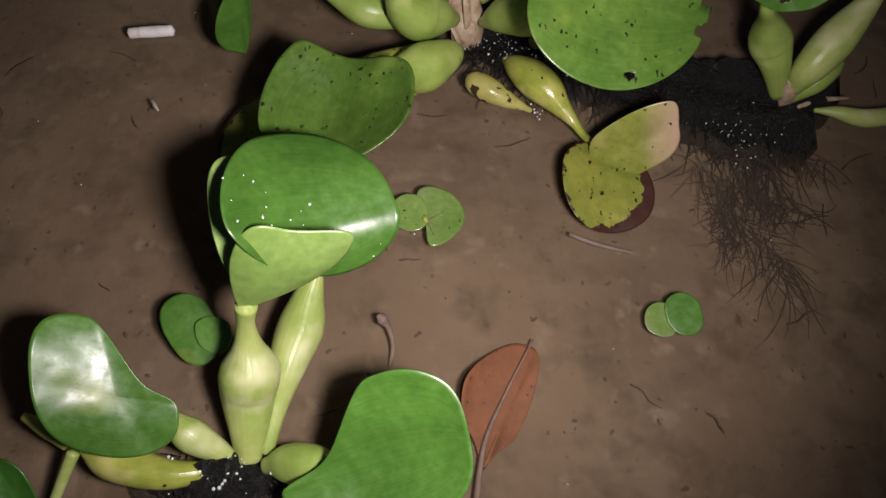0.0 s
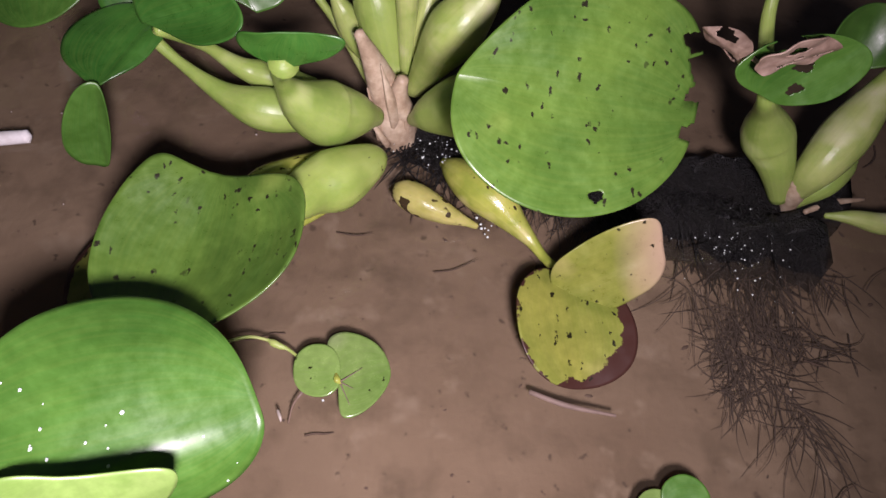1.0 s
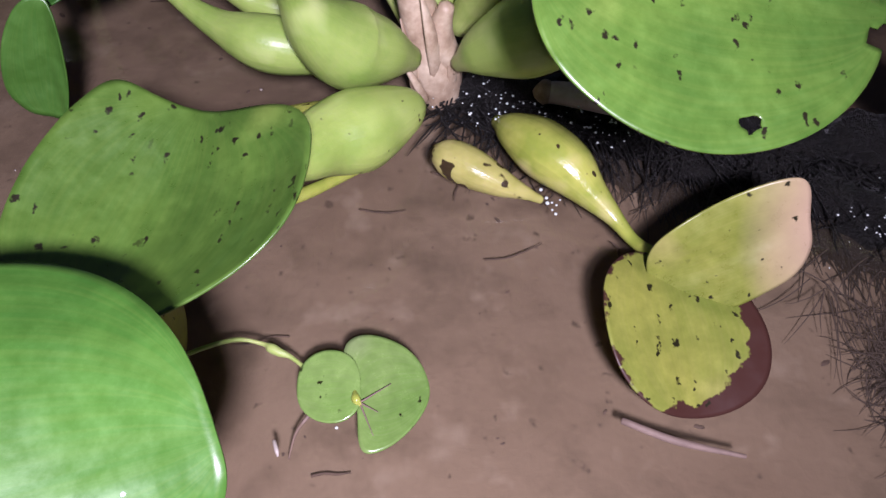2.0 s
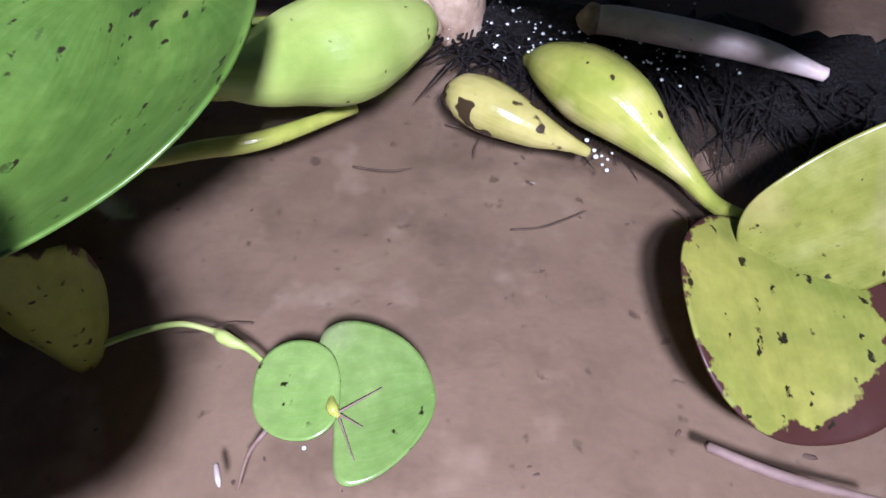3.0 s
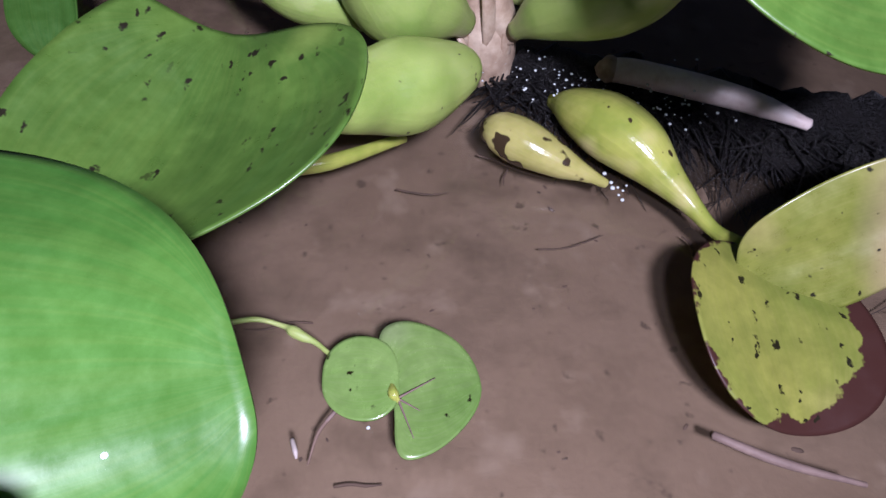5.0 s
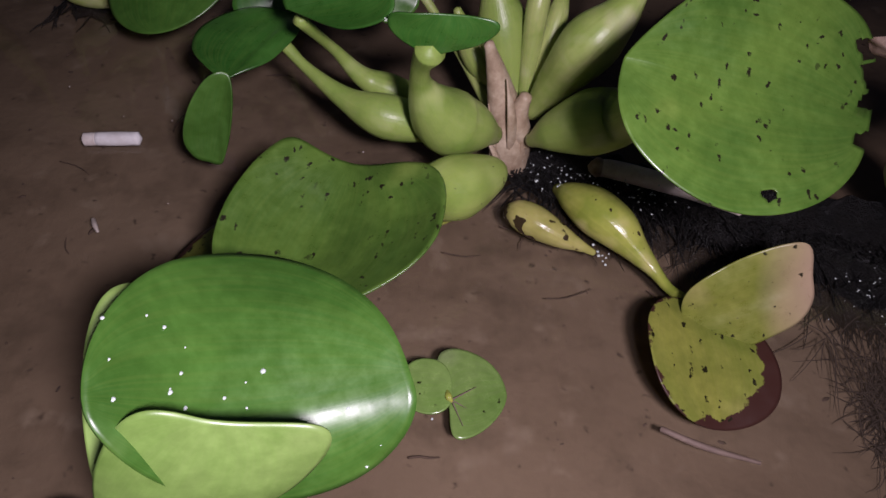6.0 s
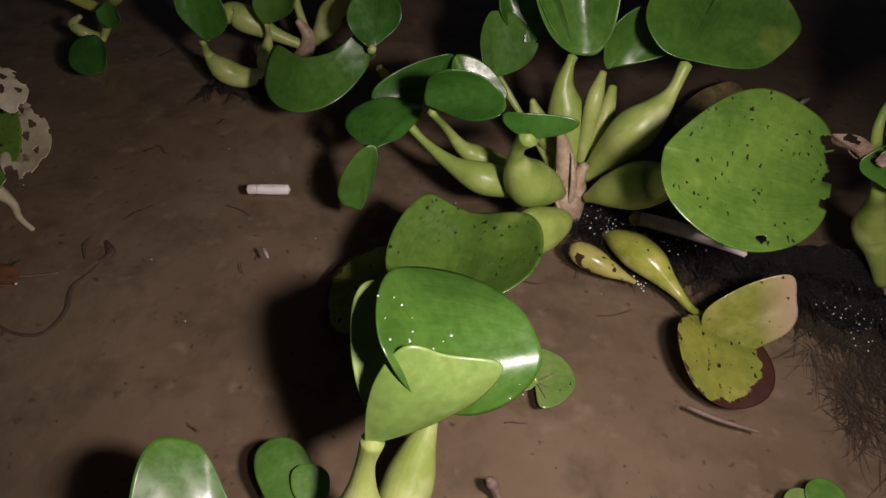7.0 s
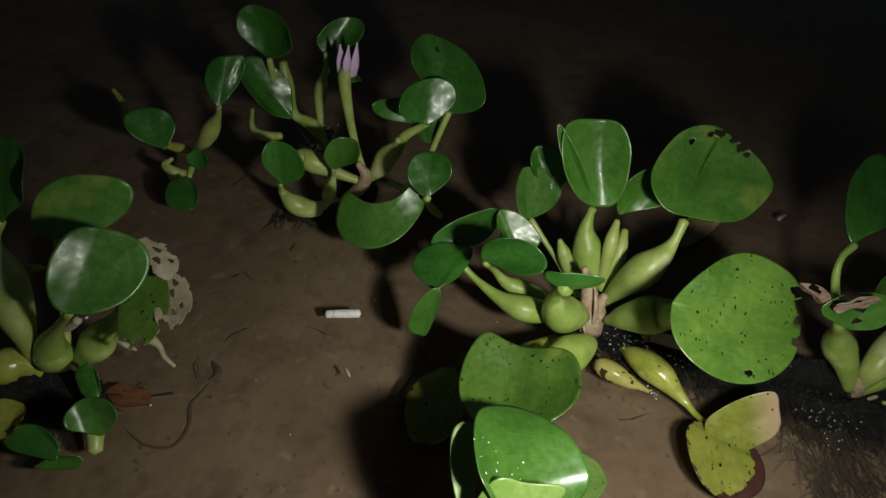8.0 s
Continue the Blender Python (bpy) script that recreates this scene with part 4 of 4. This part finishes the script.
blade(F, (-0.2080, 0.5226, 0.1212), (-0.2230, 0.5368, 0.1400), (-0.2286, 0.5214, 0.1310), (-0.2007, 0.5155, 0.1312), DEEP, lobe=0.0, seed=81)
stalk(F, [((-0.1899, 0.4942, 0.0326), 4), ((-0.1787, 0.4940, 0.0476), 9), ((-0.1725, 0.4952, 0.0612), 10), ((-0.1644, 0.4897, 0.0783), 4), ((-0.1594, 0.4827, 0.0892), 3)], STALK)
stalk(F, [((-0.1872, 0.4947, 0.0326), 3), ((-0.1652, 0.4984, 0.0633), 6), ((-0.1559, 0.4981, 0.0835), 5), ((-0.1341, 0.4958, 0.1014), 3)], STALK)
stalk(F, [((-0.1958, 0.4954, 0.0276), 4), ((-0.2208, 0.4938, 0.0371), 6), ((-0.2423, 0.4928, 0.0478), 11), ((-0.2580, 0.4903, 0.0527), 8), ((-0.2626, 0.4534, 0.0501), 3)], STALK)
stalk(F, [((-0.2201, 0.4847, 0.0100), 4), ((-0.2399, 0.4698, 0.0083), 8), ((-0.2574, 0.4638, 0.0168), 10), ((-0.2702, 0.4673, 0.0278), 4), ((-0.2677, 0.4567, 0.0453), 2.5)], STALK)
stalk(F, [((-0.2309, 0.4798, 0.0080), 4), ((-0.2279, 0.4807, 0.0199), 7), ((-0.2223, 0.4798, 0.0417), 3), ((-0.2198, 0.4721, 0.0576), 2)], STALK)
stalk(F, [((-0.2510, 0.5579, 0.0436), 3), ((-0.2519, 0.5627, 0.0709), 5), ((-0.2488, 0.5617, 0.0910), 7), ((-0.2389, 0.5459, 0.1211), 2.5), ((-0.2321, 0.5237, 0.1480), 2.5)], STALK)
stalk(F, [((-0.2482, 0.5497, 0.0385), 3), ((-0.2717, 0.5596, 0.0537), 4), ((-0.2867, 0.5529, 0.0757), 4), ((-0.2895, 0.5423, 0.1056), 3.5), ((-0.2892, 0.5335, 0.1325), 3)], STALK)
stalk(F, [((-0.2332, 0.5277, 0.0332), 3), ((-0.2548, 0.5514, 0.0536), 5), ((-0.2727, 0.5413, 0.0707), 5), ((-0.2792, 0.5483, 0.1008), 7), ((-0.2825, 0.5532, 0.1208), 4)], BULB)
stalk(F, [((-0.2790, 0.5114, 0.0630), 3.5), ((-0.2983, 0.5099, 0.0628), 5), ((-0.3088, 0.5155, 0.0679), 3), ((-0.3138, 0.5362, 0.0754), 2)], STALK)
stalk(F, [((-0.1700, 0.4927, 0.0328), 3), ((-0.1392, 0.4652, 0.0426), 4), ((-0.1253, 0.4114, 0.0789), 3)], STALK)
stalk(F, [((-0.1310, 0.4711, 0.0302), 3), ((-0.1221, 0.4695, 0.0207), 4.5), ((-0.1150, 0.4735, 0.0100), 2.5)], STALK_YELLOW)
stalk(F, [((-0.1344, 0.4939, 0.0532), 3), ((-0.1226, 0.4925, 0.0937), 3), ((-0.1151, 0.4978, 0.1136), 3)], STALK)
mound(F, [((-0.2633, 0.4675, 0.0000), 7), ((-0.2250, 0.4761, 0.0020), 12), ((-0.1956, 0.5097, 0.0030), 13), ((-0.2288, 0.5959, 0.0020), 13), ((-0.2723, 0.6157, 0.0000), 10)], ROOT, "root_mass", seed=17, rough=0.25)
strands(F, [(-0.2733, 0.4629, 0.0030), (-0.2004, 0.5028, 0.0040), (-0.2680, 0.5973, 0.0040)], (-0.02, -0.02, 0), 120, ROOT, 0.0007, 0.012, seed=18, curl=1.3)
beads(F, along((-0.2741, 0.4663, 0.0040), (-0.1999, 0.5003, 0.0060), 12, 0.008, 24, (0.002, 0.006)), 0.0005, 0.001, 8)
beads(F, along((-0.2648, 0.6131, 0.0060), (-0.2481, 0.6293, 0.0060), 8, 0.006, 25, (0.002, 0.006)), 0.0005, 0.001, 9)

# ---- small plant behind ----
G = plant((-0.3973, 0.5234, 0.0000), "small water hyacinth with few round leaves")
blade(G, (-0.3877, 0.4850, 0.0520), (-0.4104, 0.5040, 0.0843), (-0.4207, 0.4862, 0.0716), (-0.3823, 0.5049, 0.0747), DEEP, seed=91)
blade(G, (-0.3714, 0.4733, 0.0294), (-0.3615, 0.4436, 0.0120), (-0.3493, 0.4594, 0.0198), (-0.3841, 0.4567, 0.0172), DEEP, lobe=0.1, seed=92)
blade(G, (-0.3645, 0.4991, 0.0474), (-0.3584, 0.4888, 0.0300), (-0.3486, 0.4914, 0.0423), (-0.3715, 0.4929, 0.0373), DEEP, seed=93)
blade(G, (-0.3262, 0.4831, 0.1048), (-0.3178, 0.5094, 0.1450), (-0.3392, 0.5000, 0.1296), (-0.3067, 0.5120, 0.1301), DEEP, seed=94)
stalk(G, [((-0.3741, 0.5178, 0.0326), 3), ((-0.3562, 0.5050, 0.0525), 7), ((-0.3443, 0.5006, 0.0704), 8.5), ((-0.3326, 0.4950, 0.0900), 3.5), ((-0.3259, 0.4855, 0.1058), 2.5)], STALK)
stalk(G, [((-0.3801, 0.5294, 0.0227), 3), ((-0.3889, 0.5184, 0.0326), 5), ((-0.3934, 0.5010, 0.0473), 4), ((-0.3949, 0.4946, 0.0541), 2.5)], STALK_YELLOW)
stalk(G, [((-0.3801, 0.5067, 0.0100), 3), ((-0.3881, 0.4962, 0.0181), 5), ((-0.3987, 0.4976, 0.0247), 4), ((-0.3902, 0.4993, 0.0323), 2)], STALK)
stalk(G, [((-0.3764, 0.4974, 0.0120), 2.5), ((-0.3766, 0.5134, 0.0205), 4), ((-0.3741, 0.5178, 0.0326), 3)], STALK, "runner")
stalk(G, [((-0.4458, 0.5373, 0.0526), 1.5), ((-0.4587, 0.5544, 0.0594), 3), ((-0.4684, 0.5608, 0.0693), 2)], STALK_YELLOW)

# ---- plant with the netted leaf ----
H = plant((-0.3955, 0.2654, 0.0000), "water hyacinth with broad leaves, one eaten to a pale net")
stalk(H, [((-0.3974, 0.2491, 0.0180), 5), ((-0.3976, 0.2505, 0.0400), 7), ((-0.4014, 0.2572, 0.0650), 13), ((-0.4089, 0.2697, 0.0850), 14), ((-0.4160, 0.2817, 0.1050), 6), ((-0.4084, 0.2891, 0.1200), 4)], STALK)
stalk(H, [((-0.3697, 0.2522, 0.0185), 5), ((-0.3574, 0.2586, 0.0285), 12), ((-0.3498, 0.2618, 0.0385), 12), ((-0.3324, 0.2605, 0.0633), 4), ((-0.3215, 0.2566, 0.0800), 3)], BULB)
stalk(H, [((-0.3785, 0.2499, 0.0134), 5), ((-0.3815, 0.2502, 0.0242), 13), ((-0.3810, 0.2502, 0.0379), 11), ((-0.3630, 0.2420, 0.0674), 4), ((-0.3329, 0.2252, 0.1064), 3)], BULB)
stalk(H, [((-0.3919, 0.2455, 0.0120), 5), ((-0.4067, 0.2464, 0.0180), 12), ((-0.4179, 0.2394, 0.0220), 13), ((-0.4309, 0.2354, 0.0250), 8)], STALK_YELLOW)
stalk(H, [((-0.3745, 0.2516, 0.0184), 3), ((-0.3805, 0.2835, 0.0676), 3), ((-0.3775, 0.2955, 0.1046), 3)], STALK)
blade(H, (-0.4050, 0.2866, 0.1200), (-0.4103, 0.3260, 0.1650), (-0.4306, 0.3039, 0.1400), (-0.3878, 0.3074, 0.1400), DEEP, seed=101)
blade(H, (-0.3741, 0.2900, 0.1065), (-0.3561, 0.3148, 0.1457), (-0.3869, 0.2971, 0.1300), (-0.3274, 0.3157, 0.1243), GREEN, seed=102, pl=0.8, pr=0.9, wave=0.06)
blade(H, (-0.3310, 0.2227, 0.1084), (-0.3228, 0.2676, 0.1408), (-0.3446, 0.2425, 0.1350), (-0.2937, 0.2572, 0.1174), GREEN, seed=103, bend=-0.05, pl=0.9, pr=0.75, tl=0.75, wave=0.03)
leaf_h = blade(H, (-0.3211, 0.2539, 0.0829), (-0.2890, 0.2620, 0.0851), (-0.3128, 0.2854, 0.0998), (-0.3010, 0.2317, 0.0697), SPOTTED, seed=104, pl=0.8, pr=0.7, ragged=0.08, bites=((0.5, 0.9, 0.1), (0.95, 0.5, 0.1), (0.9, 0.25, 0.07), (-0.5, 0.3, 0.03)))
blade(leaf_h, (-0.3047, 0.2714, 0.0872), (-0.2752, 0.2665, 0.0855), (-0.2983, 0.2889, 0.0908), (-0.2837, 0.2442, 0.0770), LACE, lobe=0.0, seed=105, wave=0.10, ragged=0.2, pl=0.7, pr=0.7,
      bites=((0.0, 0.5, 0.07), (0.4, 0.4, 0.06), (-0.4, 0.6, 0.08), (0.3, 0.75, 0.05), (-0.2, 0.25, 0.05), (-0.75, 0.4, 0.05), (1.0, 0.35, 0.12), (0.7, 0.98, 0.13), (-0.3, 1.02, 0.07), (-0.95, 0.75, 0.14), (0.95, 0.68, 0.08)), name="netted_rim", label="eaten pale net of veins")
blade(leaf_h, (-0.3126, 0.2816, 0.1183), (-0.2801, 0.2730, 0.1091), (-0.2963, 0.2863, 0.1141), (-0.2955, 0.2654, 0.1057), LACE, lobe=0.0, seed=106, wave=0.12, ragged=0.3, pl=0.8, pr=0.7,
      bites=((0.3, 0.5, 0.09), (-0.3, 0.45, 0.1), (0.0, 0.78, 0.07), (0.95, 0.3, 0.16), (-0.9, 0.75, 0.2), (0.6, 1.0, 0.12), (-1.0, 0.3, 0.12)), name="netted_rim")
stalk(leaf_h, [((-0.3009, 0.2446, 0.0655), 4), ((-0.2966, 0.2458, 0.0561), 2.5), ((-0.2916, 0.2404, 0.0512), 1.8), ((-0.2841, 0.2369, 0.0464), 1.5)], LACE, "shred", seg=8)
stalk(leaf_h, [((-0.3161, 0.2338, 0.0721), 1), ((-0.3096, 0.2324, 0.0703), 2), ((-0.3047, 0.2333, 0.0650), 1)], LACE, "shred", seg=8)
blade(H, (-0.3489, 0.2384, 0.0383), (-0.3411, 0.2227, 0.0186), (-0.3400, 0.2348, 0.0286), (-0.3560, 0.2306, 0.0283), DEEP, seed=107)
blade(H, (-0.3186, 0.1889, 0.0286), (-0.3291, 0.2036, 0.0482), (-0.3377, 0.1910, 0.0381), (-0.3082, 0.1993, 0.0436), GREEN, seed=108)
blade(H, (-0.3438, 0.1738, 0.0182), (-0.3693, 0.1910, 0.0300), (-0.3765, 0.1773, 0.0250), (-0.3489, 0.1868, 0.0231), DEEP, seed=109)
blade(H, (-0.3600, 0.1726, 0.0120), (-0.3297, 0.1780, 0.0120), (-0.3427, 0.1813, 0.0163), (-0.3437, 0.1735, 0.0080), GREEN, lobe=0.02, seed=110)
blade(H, (-0.3822, 0.1778, 0.0300), (-0.3798, 0.2064, 0.0300), (-0.3926, 0.1956, 0.0400), (-0.3728, 0.1872, 0.0300), YELLOW, seed=111)
stalk(H, [((-0.3490, 0.2278, 0.0136), 4), ((-0.3343, 0.2033, 0.0120), 6), ((-0.3296, 0.1900, 0.0060), 5)], STALK)
stalk(H, [((-0.3685, 0.2501, 0.0577), 2), ((-0.3559, 0.2468, 0.0676), 4), ((-0.3458, 0.2441, 0.0775), 3)], LACE, "shred", seg=8)
stalk(H, [((-0.4049, 0.2842, 0.0800), 1.5), ((-0.3976, 0.2858, 0.0800), 3), ((-0.3927, 0.2895, 0.0772), 1)], STALK)
mound(H, [((-0.3544, 0.2433, -0.0000), 6), ((-0.3772, 0.2393, 0.0020), 14), ((-0.4047, 0.2313, 0.0010), 16), ((-0.4448, 0.2274, -0.0000), 16)], ROOT, "root_mass", seed=27, rough=0.25)
strands(H, [(-0.3510, 0.2371, 0.0020), (-0.3987, 0.2214, 0.0020)], (0.02, -0.03, 0), 120, ROOT, 0.0007, 0.01, seed=28, curl=1.0)
beads(H, [(-0.3986, 0.2300, 0.0060), (-0.3731, 0.2377, 0.0060), (-0.3105, 0.2336, 0.0010), (-0.3378, 0.2426, 0.0825)], 0.0008, 0.0014, 10)

# ---- sunken leaves ----
sunk = plant((0.0413, 0.1121, -0.0149), "reddish brown leaf sunken under the water", "sunken_leaf", "leaf", "fallen leaves")
blade(sunk, (0.0319, 0.0669, -0.0100), (0.0607, 0.1345, -0.0060), (0.0231, 0.1100, -0.0090), (0.0566, 0.0975, -0.0090), SUNKEN, lobe=0.0, k=-0.2, bend=0.03, ragged=0.07, wave=0.06, seed=121)
stalk(sunk, [((0.0604, 0.1371, -0.0030), 0.5), ((0.0473, 0.1122, -0.0030), 0.7), ((0.0352, 0.0859, -0.0040), 1.2), ((0.0314, 0.0689, -0.0040), 1.5), ((0.0292, 0.0504, -0.0040), 1.8)], TWIG, "midrib", seg=8)
sunk2 = plant((-0.3364, 0.2485, -0.0100), "reddish brown leaf sunken beside green leaves", "sunken_leaf", "leaf", "fallen leaves")
blade(sunk2, (-0.3517, 0.2428, -0.0060), (-0.3143, 0.2432, -0.0040), (-0.3382, 0.2525, -0.0050), (-0.3274, 0.2300, -0.0060), SUNKEN, lobe=0.0, k=0.0, bend=0.05, seed=122)
stalk(sunk2, [((-0.3150, 0.2424, -0.0030), 1.0), ((-0.3053, 0.2446, -0.0030), 0.8), ((-0.2930, 0.2476, -0.0020), 0.8)], TWIG, "midrib", seg=8)

# dark curled root on the mud beside it
coil = plant((-0.2846, 0.2283, -0.0180), "dark curled root lying on the mud", "curled_root", "plant debris", "plant debris")
stalk(coil, [((-0.2801, 0.2798, -0.0160), 0.8), ((-0.2849, 0.2604, -0.0160), 2.6), ((-0.2895, 0.2470, -0.0160), 3.2), ((-0.2846, 0.2283, -0.0160), 2.8), ((-0.2900, 0.2116, -0.0160), 2.2), ((-0.3101, 0.2114, -0.0160), 1.4), ((-0.3296, 0.2227, -0.0160), 0.9)], SPECK, "root", seg=10, flat=0.6, seed=4)
stalk(coil, [((-0.2867, 0.2892, -0.0150), 2.0), ((-0.2788, 0.2791, -0.0150), 4.5), ((-0.2831, 0.2720, -0.0150), 1.2)], SPECK, "root_knot", seg=10, flat=0.6, seed=7)

# withered leaf behind the middle plant
W = plant((0.1564, 0.5200, 0.0000), "withered brown leaf floating flat", "fallen_leaf", "leaf", "fallen leaves")
blade(W, (0.1166, 0.4709, 0.0060), (0.1790, 0.5281, 0.0120), (0.1431, 0.5096, 0.0181), (0.1526, 0.4870, 0.0060), WITHERED, lobe=0.0, wave=0.12, ragged=0.12, pl=0.9, pr=0.8, seed=123)

# ---- floating bits ----
butt = new("cigarette_end")
butt.location = (-0.1888, 0.3401, 0.0020)
tagged(butt, "short white cigarette end floating on the water", "litter")


def roll(name, a, b, r, mat, seed):
    v, f, u = tube_data([a, tuple(Vector(a).lerp(Vector(b), 0.5)), b], [r, r * 1.03, r], 18, 5, 0.92, seed, 0.06)
    return under(mesh_object(name, v, f, mat), butt)


roll("paper", (-0.1955, 0.3381, 0.0030), (-0.1742, 0.3412, 0.0030), 0.0036, PAPER, 2)
roll("filter", (-0.2015, 0.3369, 0.0030), (-0.1958, 0.3380, 0.0030), 0.0034, FILTER, 3)

rng = random.Random(77)
bits = []
for _ in range(900):
    bx, by = rng.uniform(-0.42, 0.42), rng.uniform(0.02, 0.75)
    r = rng.choice((0.0002, 0.0003, 0.0004, 0.0005, 0.0006, 0.0009)) * rng.uniform(0.7, 1.3)
    bz = -0.014 + noise.fractal(Vector((bx * 7, by * 7, 0.3)), 1.0, 2.0, 4) * 0.004 - 0.010 * max(0.0, min(1.0, (by - 0.45) * 2)) + noise.noise(Vector((bx * 30, by * 30, 2.0))) * 0.0012
    vs, fs = ball((0, 0, 0), r, 0.4, 8)
    vs = [tuple(c * (1 + 0.5 * noise.noise(Vector(q) * 900 + Vector((bx * 90, by * 90, 0)))) for c in q) for q in vs]
    an, st = rng.uniform(0, 3.14), rng.uniform(1.0, 2.4)
    rot = Matrix.Rotation(an, 3, "Z")
    bits.append(([Vector((bx, by, bz)) + rot @ Vector((v[0] * st, v[1] * rng.uniform(0.8, 1.2), v[2])) for v in vs], fs))
v, f = joined(bits)
tagged(mesh_object("mud_crumbs", v, f, SPECK), "dark crumbs of rotten plant on the mud", "plant debris", kind="stuff")

threads = []
for _ in range(46):
    bx, by = rng.uniform(-0.35, 0.35), rng.uniform(0.04, 0.6)
    an, ln = rng.uniform(0, 6.28), rng.uniform(0.008, 0.028)
    d = Vector((math.cos(an), math.sin(an), 0)) * ln / 3
    p = [Vector((bx, by, -0.010))]
    for _k in range(3):
        d.rotate(Euler((0, 0, rng.gauss(0, 0.35))))
        p.append(p[-1] + d)
    r = rng.uniform(0.00025, 0.0006)
    threads.append(tube_data(p, [r, r, r, r * 0.4], 5, 3, rough=0)[:2])
v, f = joined(threads)
tagged(mesh_object("plant_threads", v, f, SPECK), "thin dark threads of dead plant on the mud", "plant debris", kind="stuff")

pale = [ball((rng.uniform(-0.4, 0.4), rng.uniform(0.03, 0.75), 0.0002), rng.uniform(0.0003, 0.0008), 0.5, 6) for _ in range(34)]
v, f = joined(pale)
tagged(mesh_object("floating_specks", v, f, PALE_BIT), "tiny pale specks floating on the water", "plant debris", kind="stuff")

for a, b, c, r in (((-0.1758, 0.2840, 0.0010), (-0.1728, 0.2795, 0.0020), (-0.1705, 0.2765, 0.0010), 0.0011), ((-0.0258, 0.1925, 0.0010), (-0.0243, 0.1892, 0.0020), (-0.0239, 0.1878, 0.0010), 0.0006),
                   ((0.2401, 0.5310, 0.0020), (0.2437, 0.5342, 0.0030), (0.2513, 0.5414, 0.0020), 0.002), ((0.0836, 0.2011, 0.0010), (0.0995, 0.1945, 0.0020), (0.1206, 0.1904, 0.0010), 0.0012)):
    tagged(mesh_object("floating_twig", *tube_data([a, b, c], [r, r * 1.1, r * 0.6], 8, 5)[:2], TWIG if r == 0.0012 else PALE_BIT), "small pale bit of stem floating on the water", "plant debris", "plant debris")

sprout = plant((-0.0203, 0.1391, -0.0080), "small pale sprout rising through the water", "sprout", "plant debris", "plant debris")
stalk(sprout, [((-0.0173, 0.1219, -0.0120), 1.0), ((-0.0158, 0.1315, -0.0060), 1.4), ((-0.0187, 0.1403, -0.0020), 1.6), ((-0.0222, 0.1439, 0.0020), 3.2), ((-0.0245, 0.1450, 0.0040), 1.5)], TWIG, "shoot", seg=10)
